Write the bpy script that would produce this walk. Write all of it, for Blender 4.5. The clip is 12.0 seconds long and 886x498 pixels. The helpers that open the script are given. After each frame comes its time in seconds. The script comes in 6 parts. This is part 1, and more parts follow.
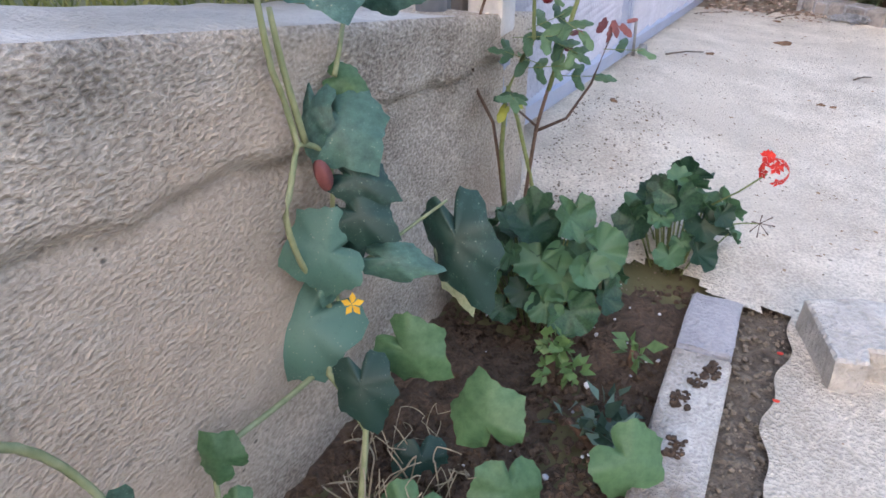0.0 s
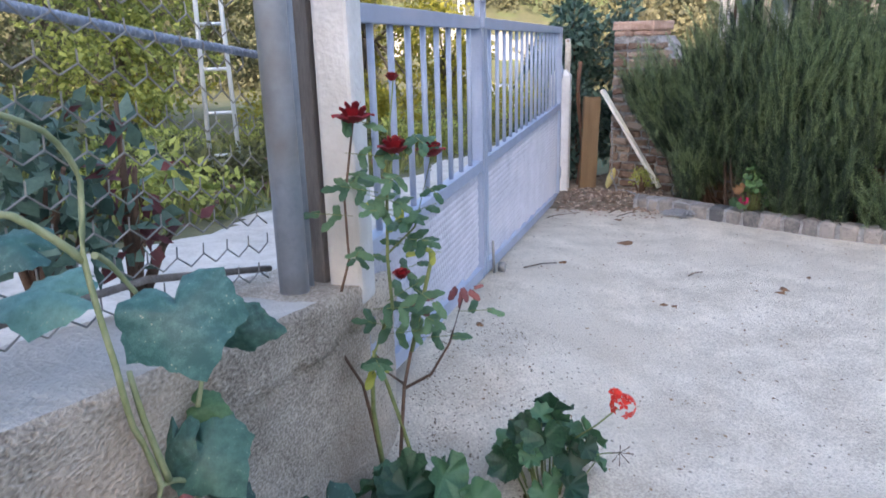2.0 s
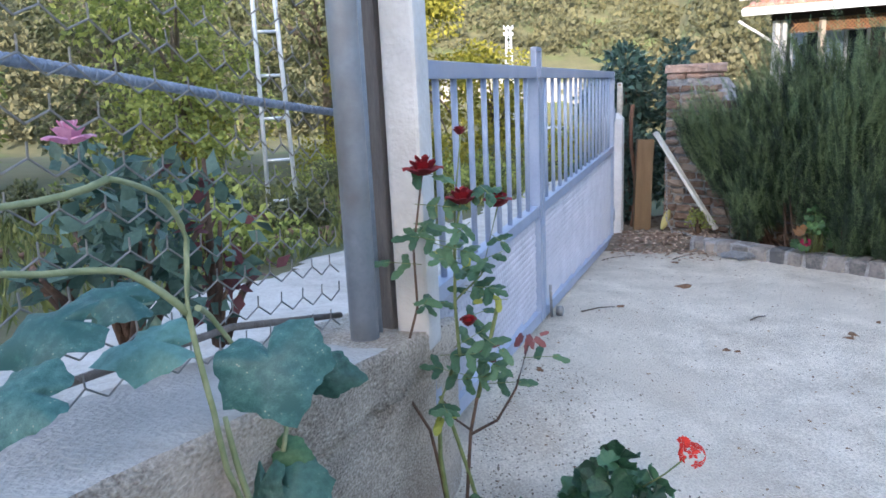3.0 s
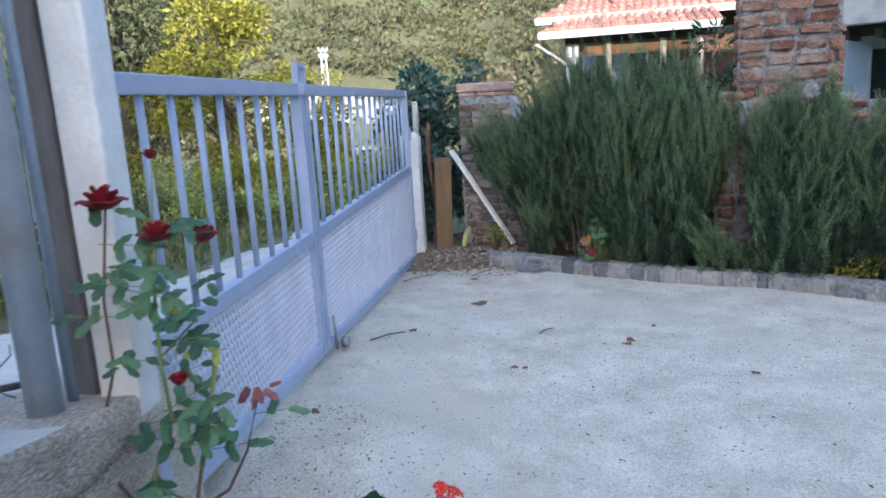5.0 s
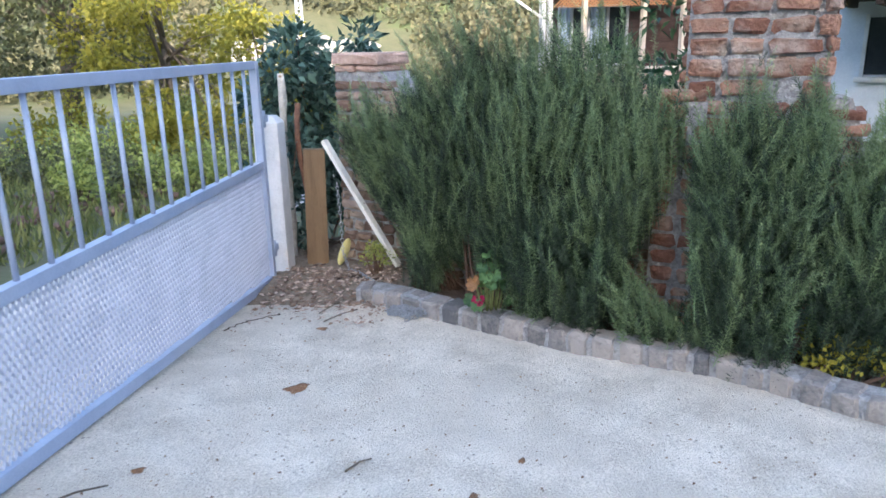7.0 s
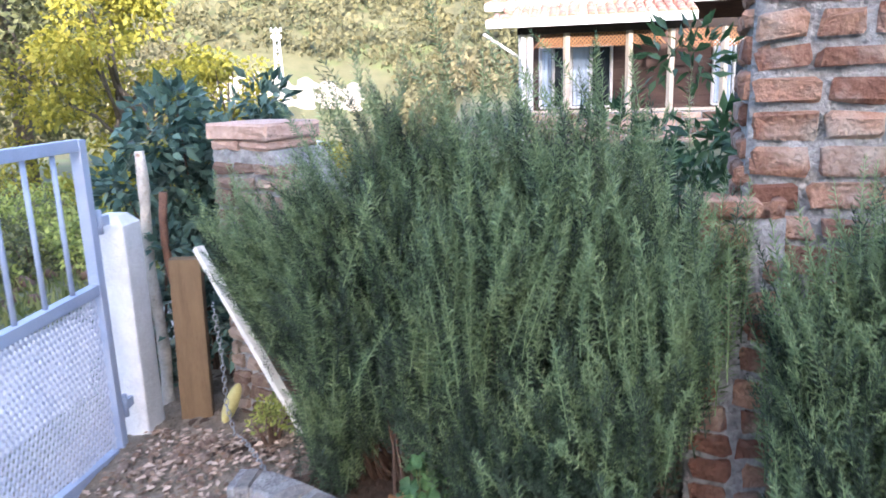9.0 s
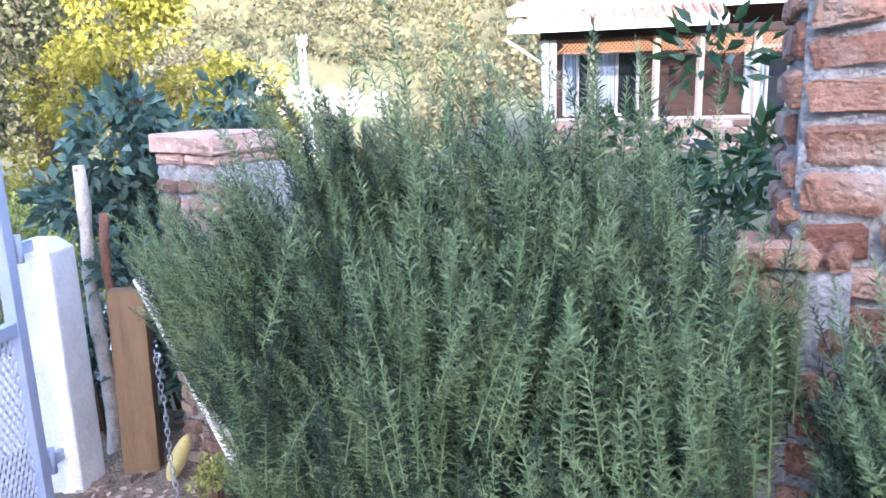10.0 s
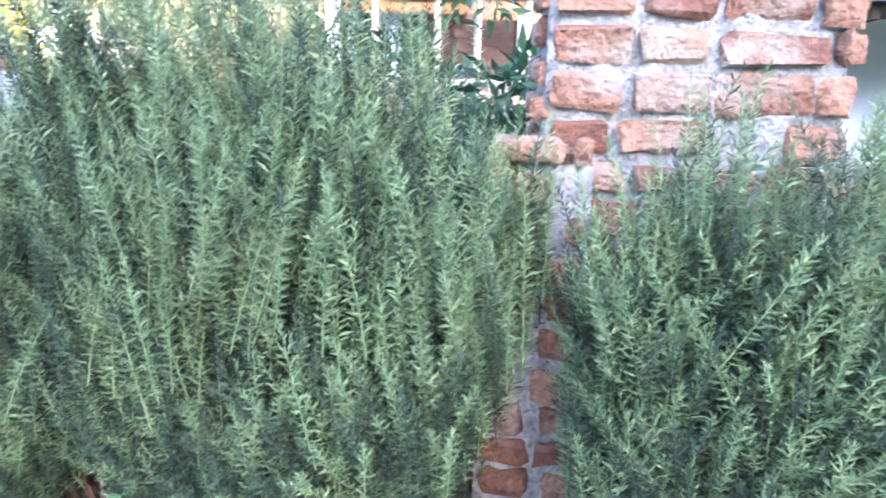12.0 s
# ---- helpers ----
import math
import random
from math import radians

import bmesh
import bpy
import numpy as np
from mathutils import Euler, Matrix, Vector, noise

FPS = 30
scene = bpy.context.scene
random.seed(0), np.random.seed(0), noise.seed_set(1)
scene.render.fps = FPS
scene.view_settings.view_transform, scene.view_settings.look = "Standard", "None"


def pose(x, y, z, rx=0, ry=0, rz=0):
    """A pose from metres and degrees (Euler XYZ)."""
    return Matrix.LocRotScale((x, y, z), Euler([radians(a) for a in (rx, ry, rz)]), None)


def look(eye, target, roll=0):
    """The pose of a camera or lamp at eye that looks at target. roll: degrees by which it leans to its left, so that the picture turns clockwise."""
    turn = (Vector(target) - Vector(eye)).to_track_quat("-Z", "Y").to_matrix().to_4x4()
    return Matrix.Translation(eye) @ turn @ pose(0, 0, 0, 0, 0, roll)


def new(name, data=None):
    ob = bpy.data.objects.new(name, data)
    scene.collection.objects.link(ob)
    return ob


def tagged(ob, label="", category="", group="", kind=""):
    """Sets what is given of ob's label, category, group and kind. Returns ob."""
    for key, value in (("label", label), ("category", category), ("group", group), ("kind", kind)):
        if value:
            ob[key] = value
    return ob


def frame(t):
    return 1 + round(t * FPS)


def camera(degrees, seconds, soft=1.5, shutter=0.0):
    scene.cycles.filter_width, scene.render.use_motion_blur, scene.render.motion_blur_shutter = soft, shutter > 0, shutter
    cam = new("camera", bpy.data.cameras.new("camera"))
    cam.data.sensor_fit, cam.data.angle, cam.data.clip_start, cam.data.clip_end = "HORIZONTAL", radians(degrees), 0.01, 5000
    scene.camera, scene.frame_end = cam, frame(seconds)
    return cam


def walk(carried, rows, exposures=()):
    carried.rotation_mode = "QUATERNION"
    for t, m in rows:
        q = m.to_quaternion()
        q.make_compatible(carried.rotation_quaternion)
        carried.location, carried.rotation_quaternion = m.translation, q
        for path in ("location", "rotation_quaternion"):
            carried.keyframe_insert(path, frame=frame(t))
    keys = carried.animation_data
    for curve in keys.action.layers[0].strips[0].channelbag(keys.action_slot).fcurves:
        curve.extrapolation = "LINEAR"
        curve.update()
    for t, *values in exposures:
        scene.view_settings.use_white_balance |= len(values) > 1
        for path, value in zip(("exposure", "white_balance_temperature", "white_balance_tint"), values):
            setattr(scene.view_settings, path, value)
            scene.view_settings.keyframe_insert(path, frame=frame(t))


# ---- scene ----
cam = camera(63.7, 12.0, soft=1.6, shutter=0.25)
PATH = [
    (0, (-0.04, -0.113, 1.153), (-0.01, 1.616, 0.148), 0.1),
    (0.5, (-0.04, -0.138, 1.177), (-0.012, 1.581, 0.156), -1.4),
    (1, (0.017, -0.114, 1.219), (0.167, 1.619, 0.231), 0.1),
    (1.2, (0.041, -0.129, 1.269), (0.174, 1.707, 0.488), -1.6),
    (1.5, (0.021, -0.129, 1.331), (0.219, 1.731, 0.622), -1.9),
    (2, (0.02, -0.126, 1.409), (0.376, 1.762, 0.855), -1.5),
    (2.5, (-0.015, -0.128, 1.431), (0.241, 1.796, 0.947), -3.2),
    (2.7, (-0.035, -0.14, 1.441), (0.179, 1.797, 0.992), -2.9),
    (4.3, (-0.034, -0.185, 1.418), (0.484, 1.698, 0.985), -3),
    (4.5, (0.001, -0.146, 1.409), (0.576, 1.715, 0.955), -3.9),
    (5, (0.285, 0.01, 1.409), (0.977, 1.842, 1.004), -3.3),
    (5.5, (0.592, 0.253, 1.496), (1.279, 2.066, 1.006), -2.7),
    (6, (0.942, 0.658, 1.511), (1.661, 2.485, 1.131), -3.7),
    (6.5, (1.319, 1.032, 1.592), (2.127, 2.817, 1.19), -3.2),
    (6.7, (1.484, 1.091, 1.596), (2.229, 2.872, 1.074), -1.5),
    (8.3, (2.344, 2.167, 1.738), (3.024, 3.955, 1.155), -1.0),
    (8.5, (2.389, 2.248, 1.746), (3.05, 4.063, 1.229), -4.6),
    (9, (2.675, 2.726, 1.727), (3.437, 4.52, 1.276), -1.8),
    (9.5, (2.906, 2.976, 1.731), (3.707, 4.768, 1.348), -1.9),
    (10, (3.09, 3.181, 1.711), (3.787, 5.005, 1.281), -1.7),
    (10.3, (3.104, 3.278, 1.635), (3.872, 5.063, 1.175), 1.1),
    (10.5, (3.096, 3.321, 1.616), (3.872, 5.071, 1.037), 2.4),
    (10.8, (3.103, 3.292, 1.551), (3.952, 4.997, 0.942), 1.7),
    (11, (3.103, 3.278, 1.514), (3.979, 4.936, 0.819), 1.9),
    (11.5, (3.115, 3.201, 1.503), (4.104, 4.836, 0.913), 2.7),
    (12, (3.149, 3.166, 1.539), (4.342, 4.682, 1.012), 1.5),
]
walk(cam, [(t, look(eye, target, roll)) for t, eye, target, roll in PATH],
     [(0, 2.75, 7200, 22), (1, 2.74, 6850, 21), (2, 2.45, 6560, 18), (2.5, 2.40, 6300, 15), (4.5, 2.3, 5990, 12), (5, 2.22, 5790, 11), (5.5, 2.26, 6050, 9), (6, 2.24, 5900, 6), (6.5, 2.44, 5950, 9), (8.5, 3.02, 6300, 18), (9.5, 3.26, 5700, 21), (10, 3.4, 5680, 24), (10.5, 3.5, 5600, 15), (11, 3.98, 5850, 20), (12, 4.24, 5650, 20)])

# ---- world and light ----
SUN_EL, SUN_ROT = 15.0, 200.4
world = bpy.data.worlds.new("world")
scene.world = world
world.use_nodes = True
wn = world.node_tree
sky = wn.nodes.new("ShaderNodeTexSky")
sky.sky_type = "NISHITA"
sky.sun_disc = False
sky.sun_elevation, sky.sun_rotation = radians(SUN_EL), radians(SUN_ROT)
sky.dust_density, sky.air_density = 2.0, 1.0
wn.links.new(sky.outputs[0], wn.nodes["Background"].inputs[0])
wn.nodes["Background"].inputs[1].default_value = 0.15
sun_data = bpy.data.lights.new("sun", "SUN")
sun_data.energy, sun_data.angle, sun_data.color = 2.1, radians(1.0), (1.0, 0.92, 0.80)
sun = new("sun", sun_data)
sun.matrix_world = look((0, 0, 30), (10 * math.sin(radians(SUN_ROT)) * -1, -10 * math.cos(radians(SUN_ROT)), 30 - 10 * math.tan(radians(SUN_EL))))


# ---- materials ----
def mat(name, c1, c2, scale=8.0, rough=0.8, bump=0.3, fine=60.0, metal=0.0, mid=0.5, spread=0.25, c3=None, island=False, rnd=0.0, spots=0.0, spot_col=(0.05, 0.05, 0.05), stretch=(1, 1, 1), turn=0.0, grain=0.45):
    """Two-scale noise colour between c1 and c2, stains c3, bump from fine noise."""
    m = bpy.data.materials.new(name)
    m.use_nodes = True
    nt = m.node_tree
    L, N = nt.links, nt.nodes
    b = N["Principled BSDF"]
    tc = N.new("ShaderNodeTexCoord")
    mp = N.new("ShaderNodeMapping")
    mp.inputs["Scale"].default_value = stretch
    if turn:
        rt = N.new("ShaderNodeMapping")
        rt.inputs["Rotation"].default_value = (0, 0, radians(turn))
        L.new(tc.outputs["Object"], rt.inputs[0])
    L.new(rt.outputs[0] if turn else tc.outputs["Object"], mp.inputs[0])
    n1 = N.new("ShaderNodeTexNoise")
    n1.inputs["Scale"].default_value, n1.inputs["Detail"].default_value, n1.inputs["Roughness"].default_value = scale, 6, 0.65
    L.new(mp.outputs[0], n1.inputs["Vector"])
    n2 = N.new("ShaderNodeTexNoise")
    n2.inputs["Scale"].default_value, n2.inputs["Detail"].default_value = fine, 4
    L.new(mp.outputs[0], n2.inputs["Vector"])
    ramp = N.new("ShaderNodeMapRange")
    ramp.inputs[1].default_value, ramp.inputs[2].default_value = mid - spread, mid + spread
    addn = N.new("ShaderNodeMath")
    addn.operation = "MULTIPLY_ADD"
    addn.inputs[1].default_value, addn.inputs[2].default_value = grain, -grain / 2
    L.new(n2.outputs[0], addn.inputs[0])
    add2 = N.new("ShaderNodeMath")
    L.new(n1.outputs[0], add2.inputs[0])
    L.new(addn.outputs[0], add2.inputs[1])
    last = add2
    if island or rnd:
        src = N.new("ShaderNodeNewGeometry").outputs["Random Per Island"] if island else N.new("ShaderNodeObjectInfo").outputs["Random"]
        r = N.new("ShaderNodeMath")
        r.operation = "MULTIPLY_ADD"
        k = rnd or 0.6
        r.inputs[1].default_value, r.inputs[2].default_value = k, -k / 2
        L.new(src, r.inputs[0])
        add3 = N.new("ShaderNodeMath")
        L.new(last.outputs[0], add3.inputs[0])
        L.new(r.outputs[0], add3.inputs[1])
        last = add3
    L.new(last.outputs[0], ramp.inputs[0])
    mix = N.new("ShaderNodeMix")
    mix.data_type = "RGBA"
    mix.inputs[6].default_value, mix.inputs[7].default_value = (*c1, 1), (*c2, 1)
    L.new(ramp.outputs[0], mix.inputs[0])
    out = mix.outputs[2]
    if c3:
        n3 = N.new("ShaderNodeTexNoise")
        n3.inputs["Scale"].default_value, n3.inputs["Detail"].default_value = scale * 0.35, 8
        L.new(mp.outputs[0], n3.inputs["Vector"])
        r3 = N.new("ShaderNodeMapRange")
        r3.inputs[1].default_value, r3.inputs[2].default_value = 0.5, 0.72
        L.new(n3.outputs[0], r3.inputs[0])
        m3 = N.new("ShaderNodeMix")
        m3.data_type = "RGBA"
        L.new(r3.outputs[0], m3.inputs[0])
        L.new(out, m3.inputs[6])
        m3.inputs[7].default_value = (*c3, 1)
        out = m3.outputs[2]
    if spots:
        v = N.new("ShaderNodeTexVoronoi")
        v.inputs["Scale"].default_value = spots
        L.new(mp.outputs[0], v.inputs["Vector"])
        rv = N.new("ShaderNodeMapRange")
        rv.inputs[1].default_value, rv.inputs[2].default_value = 0.2, 0.1
        L.new(v.outputs["Distance"], rv.inputs[0])
        nm = N.new("ShaderNodeMath")
        nm.operation = "MULTIPLY"
        gate = N.new("ShaderNodeMapRange")
        gate.inputs[1].default_value, gate.inputs[2].default_value = 0.5, 0.6
        L.new(n1.outputs[0], gate.inputs[0])
        L.new(rv.outputs[0], nm.inputs[0])
        L.new(gate.outputs[0], nm.inputs[1])
        m4 = N.new("ShaderNodeMix")
        m4.data_type = "RGBA"
        L.new(nm.outputs[0], m4.inputs[0])
        L.new(out, m4.inputs[6])
        m4.inputs[7].default_value = (*spot_col, 1)
        out = m4.outputs[2]
    L.new(out, b.inputs["Base Color"])
    b.inputs["Roughness"].default_value, b.inputs["Metallic"].default_value = rough, metal
    if bump:
        bp = N.new("ShaderNodeBump")
        bp.inputs["Strength"].default_value, bp.inputs["Distance"].default_value = bump, 0.02
        ba = N.new("ShaderNodeMath")
        L.new(n1.outputs[0], ba.inputs[0])
        L.new(n2.outputs[0], ba.inputs[1])
        L.new(ba.outputs[0], bp.inputs["Height"])
        L.new(bp.outputs[0], b.inputs["Normal"])
    return m


def leafmat(name, c1, c2, island=True, rough=0.5, trans=0.25, scale=20.0, rnd=0.7, spots=0.0, c3=None):
    m = mat(name, c1, c2, scale=scale, rough=rough, bump=0.15, fine=90, island=island, rnd=rnd, spots=spots, spot_col=(0.35, 0.40, 0.32), c3=c3)
    nt = m.node_tree
    b = nt.nodes["Principled BSDF"]
    tr = nt.nodes.new("ShaderNodeBsdfTranslucent")
    nt.links.new(b.inputs["Base Color"].links[0].from_socket, tr.inputs[0])
    ms = nt.nodes.new("ShaderNodeMixShader")
    ms.inputs[0].default_value = trans
    out = nt.nodes["Material Output"]
    nt.links.new(b.outputs[0], ms.inputs[1])
    nt.links.new(tr.outputs[0], ms.inputs[2])
    nt.links.new(ms.outputs[0], out.inputs[0])
    return m


M = {
    # strong grain: gritty speckle, plus relief shading painted into the colour
    "concrete_yard": mat("concrete_yard", (0.47, 0.42, 0.345), (0.78, 0.71, 0.61), scale=3.2, rough=0.95, bump=1.0, fine=110, spread=0.2, grain=1.0, c3=(0.60, 0.54, 0.455), spots=22, spot_col=(0.26, 0.23, 0.19)),
    # grain and dark spots paint the shading of a rough, pitted face
    "concrete_wall": mat("concrete_wall", (0.18, 0.15, 0.12), (0.62, 0.55, 0.47), scale=2.6, rough=0.95, bump=0.8, fine=130, grain=0.85, c3=(0.54, 0.42, 0.32), spots=38, spot_col=(0.13, 0.11, 0.09), spread=0.22, stretch=(0.7, 1, 1.2), turn=-63.35),
    "wall_cap": mat("wall_cap", (0.33, 0.32, 0.30), (0.54, 0.52, 0.50), scale=4, rough=0.9, bump=0.6, fine=80),
    "kerb": mat("kerb", (0.38, 0.36, 0.33), (0.66, 0.64, 0.60), scale=11, rough=0.9, bump=0.9, fine=110, c3=(0.15, 0.11, 0.08), spots=14, spot_col=(0.10, 0.075, 0.055), grain=0.8),
    "kerb_grey": mat("kerb_grey", (0.25, 0.25, 0.27), (0.42, 0.42, 0.44), scale=9, rough=0.85, bump=0.6, fine=80),
    "block": mat("block", (0.30, 0.28, 0.25), (0.56, 0.54, 0.50), scale=12, rough=0.95, bump=0.8, fine=60),
    "soil": mat("soil", (0.045, 0.028, 0.018), (0.12, 0.078, 0.052), scale=14, rough=1.0, bump=1.2, fine=70),
    "dirt": mat("dirt", (0.11, 0.085, 0.062), (0.30, 0.25, 0.195), scale=12, rough=1.0, bump=1.0, fine=60),
    "strip": mat("strip", (0.055, 0.040, 0.028), (0.20, 0.16, 0.12), scale=18, rough=1.0, bump=1.2, fine=60),
    "terrain": mat("terrain", (0.070, 0.076, 0.034), (0.130, 0.120, 0.062), scale=0.7, rough=1.0, bump=0.6, fine=12, c3=(0.09, 0.12, 0.04)),
    "road": mat("road", (0.34, 0.32, 0.29), (0.56, 0.54, 0.51), scale=3, rough=0.95, bump=0.5, fine=45),
    "gate_paint": mat("gate_paint", (0.25, 0.30, 0.41), (0.34, 0.395, 0.52), scale=6, rough=0.42, bump=0.05, fine=90, c3=(0.34, 0.38, 0.47)),
    "gate_mesh": mat("gate_mesh", (0.33, 0.35, 0.425), (0.47, 0.49, 0.57), scale=5, rough=0.5, bump=0.05, fine=80, c3=(0.42, 0.44, 0.50)),
    "pipe": mat("pipe", (0.27, 0.32, 0.39), (0.41, 0.46, 0.54), scale=8, rough=0.4, bump=0.1, fine=60, metal=0.35, c3=(0.24, 0.22, 0.20)),
    "rebar": mat("rebar", (0.18, 0.22, 0.30), (0.30, 0.34, 0.42), scale=12, rough=0.5, bump=0.2, fine=80, metal=0.4),
    "wire": mat("wire", (0.20, 0.20, 0.20), (0.34, 0.33, 0.32), scale=20, rough=0.5, bump=0.0, metal=0.6),
    "white_paint": mat("white_paint", (0.54, 0.54, 0.55), (0.72, 0.72, 0.73), scale=7, rough=0.75, bump=0.35, fine=60, c3=(0.55, 0.54, 0.52)),
    "grey_wood": mat("grey_wood", (0.12, 0.10, 0.09), (0.25, 0.22, 0.20), scale=5, rough=0.9, bump=0.6, fine=60, stretch=(6, 6, 0.6)),
    "rust": mat("rust", (0.08, 0.04, 0.03), (0.20, 0.10, 0.06), scale=14, rough=0.9, bump=0.5, fine=70),
    "board": mat("board", (0.125, 0.080, 0.043), (0.20, 0.135, 0.075), scale=3, rough=0.75, bump=0.2, fine=40, stretch=(6, 6, 0.7)),
    "peel": mat("peel", (0.62, 0.61, 0.58), (0.78, 0.77, 0.74), scale=14, rough=0.8, bump=0.5, fine=50, spots=20, spot_col=(0.20, 0.14, 0.10)),
    "bark_white": mat("bark_white", (0.30, 0.27, 0.23), (0.55, 0.51, 0.46), scale=12, rough=0.9, bump=0.6, fine=60, spots=12, spot_col=(0.24, 0.14, 0.09)),
    "brick": mat("brick", (0.165, 0.075, 0.050), (0.34, 0.195, 0.135), scale=14, rough=0.95, bump=1.0, fine=60, rnd=0.9, c3=(0.36, 0.30, 0.255)),
    "stone": mat("stone", (0.15, 0.095, 0.07), (0.32, 0.25, 0.20), scale=12, rough=0.95, bump=0.8, fine=60, rnd=0.8),
    "cobble": mat("cobble", (0.10, 0.10, 0.105), (0.30, 0.27, 0.25), scale=14, rough=0.9, bump=0.7, fine=60, rnd=0.9),
    "mortar": mat("mortar", (0.17, 0.165, 0.165), (0.40, 0.395, 0.40), scale=16, rough=1.0, bump=1.0, fine=60),
    "tile": mat("tile", (0.30, 0.13, 0.09), (0.50, 0.27, 0.20), scale=9, rough=0.85, bump=0.3, fine=40, rnd=0.5),
    "litter_pale": mat("litter_pale", (0.20, 0.125, 0.08), (0.56, 0.43, 0.34), scale=9, rough=0.95, bump=0.2, island=True, rnd=0.9),
    "chips": mat("chips", (0.36, 0.38, 0.42), (0.66, 0.68, 0.72), scale=14, rough=0.85, bump=0.4, island=True, rnd=0.7),
    "cap": mat("cap", (0.36, 0.23, 0.18), (0.58, 0.43, 0.36), scale=9, rough=0.9, bump=0.6, fine=50, rnd=0.4),
    "stem": mat("stem", (0.10, 0.13, 0.04), (0.22, 0.26, 0.10), scale=20, rough=0.7, bump=0.3),
    "vine": mat("vine", (0.14, 0.18, 0.08), (0.28, 0.31, 0.18), scale=20, rough=0.6, bump=0.2),
    "woody": mat("woody", (0.06, 0.035, 0.025), (0.15, 0.09, 0.06), scale=20, rough=0.85, bump=0.5),
    "bark": mat("bark", (0.07, 0.055, 0.04), (0.16, 0.13, 0.10), scale=8, rough=0.95, bump=0.8),
    "house_wood": mat("house_wood", (0.075, 0.045, 0.04), (0.13, 0.08, 0.065), scale=4, rough=0.8, bump=0.3, stretch=(1, 1, 6)),
    "house_beam": mat("house_beam", (0.48, 0.40, 0.32), (0.62, 0.54, 0.45), scale=6, rough=0.8, bump=0.2),
    "lattice": mat("lattice", (0.30, 0.15, 0.07), (0.42, 0.22, 0.11), scale=9, rough=0.8, bump=0.2),
    "whitewash": mat("whitewash", (0.50, 0.55, 0.62), (0.66, 0.70, 0.76), scale=2, rough=0.9, bump=0.3, fine=30),
    "dark_timber": mat("dark_timber", (0.02, 0.015, 0.012), (0.05, 0.035, 0.03), scale=6, rough=0.9, bump=0.3),
    "gutter": mat("gutter", (0.30, 0.31, 0.33), (0.45, 0.46, 0.48), scale=4, rough=0.6, bump=0.2, c3=(0.16, 0.11, 0.09)),
    "curtain": mat("curtain", (0.36, 0.45, 0.58), (0.50, 0.58, 0.70), scale=5, rough=0.9, bump=0.2),
    "car_paint": mat("car_paint", (0.70, 0.72, 0.75), (0.78, 0.80, 0.83), scale=3, rough=0.25, bump=0.0),
    "car_glass": mat("car_glass", (0.02, 0.025, 0.03), (0.04, 0.045, 0.05), scale=3, rough=0.08, bump=0.0),
    "rubber": mat("rubber", (0.015, 0.015, 0.015), (0.03, 0.03, 0.03), scale=8, rough=0.85, bump=0.1),
    "galv": mat("galv", (0.52, 0.56, 0.60), (0.68, 0.72, 0.76), scale=4, rough=0.5, bump=0.05, metal=0.2),
    "chain": mat("chain", (0.20, 0.21, 0.23), (0.40, 0.42, 0.45), scale=20, rough=0.5, bump=0.1, metal=0.5),
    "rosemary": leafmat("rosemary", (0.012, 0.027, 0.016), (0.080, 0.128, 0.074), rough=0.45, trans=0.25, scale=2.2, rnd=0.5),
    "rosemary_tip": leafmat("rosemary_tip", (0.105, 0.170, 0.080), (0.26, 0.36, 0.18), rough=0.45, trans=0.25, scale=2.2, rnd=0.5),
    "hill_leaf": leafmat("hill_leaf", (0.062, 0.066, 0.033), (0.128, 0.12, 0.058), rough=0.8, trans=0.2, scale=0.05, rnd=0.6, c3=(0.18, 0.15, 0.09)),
    "yellow_leaf": leafmat("yellow_leaf", (0.19, 0.19, 0.02), (0.36, 0.32, 0.045), rough=0.7, trans=0.35, scale=0.5),
    "dark_leaf": leafmat("dark_leaf", (0.05, 0.06, 0.025), (0.14, 0.15, 0.06), rough=0.7, trans=0.2, scale=0.5),
    "shrub_leaf": leafmat("shrub_leaf", (0.14, 0.18, 0.04), (0.38, 0.42, 0.11), rough=0.7, trans=0.3, scale=1.0),
    "ivy_leaf": leafmat("ivy_leaf", (0.022, 0.060, 0.045), (0.11, 0.19, 0.15), rough=0.5, trans=0.2, scale=4),
    "tall_leaf": leafmat("tall_leaf", (0.02, 0.06, 0.025), (0.08, 0.15, 0.06), rough=0.45, trans=0.25, scale=6),
    "grass": leafmat("grass", (0.12, 0.15, 0.04), (0.26, 0.27, 0.09), rough=0.8, trans=0.3, scale=1.0),
    "straw": mat("straw", (0.17, 0.145, 0.10), (0.34, 0.30, 0.22), scale=20, rough=0.8, bump=0.2),
    "bank": mat("bank", (0.28, 0.25, 0.20), (0.42, 0.38, 0.31), scale=0.4, rough=1.0, bump=0.4, fine=6),
    "litter": mat("litter", (0.14, 0.07, 0.035), (0.34, 0.23, 0.14), scale=9, rough=0.95, bump=0.2, island=True, rnd=0.9),
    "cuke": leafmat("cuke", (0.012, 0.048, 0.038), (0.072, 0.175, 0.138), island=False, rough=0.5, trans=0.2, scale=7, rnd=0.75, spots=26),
    "cuke_lit": leafmat("cuke_lit", (0.030, 0.105, 0.10), (0.125, 0.285, 0.265), island=False, rough=0.45, trans=0.2, scale=7, rnd=0.5, spots=20),
    "cuke_light": leafmat("cuke_light", (0.04, 0.115, 0.05), (0.10, 0.215, 0.10), island=False, rough=0.5, trans=0.3, scale=8, rnd=0.4),
    "cuke_pale": leafmat("cuke_pale", (0.20, 0.28, 0.16), (0.42, 0.46, 0.32), island=False, rough=0.6, trans=0.3, scale=9, rnd=0.3),
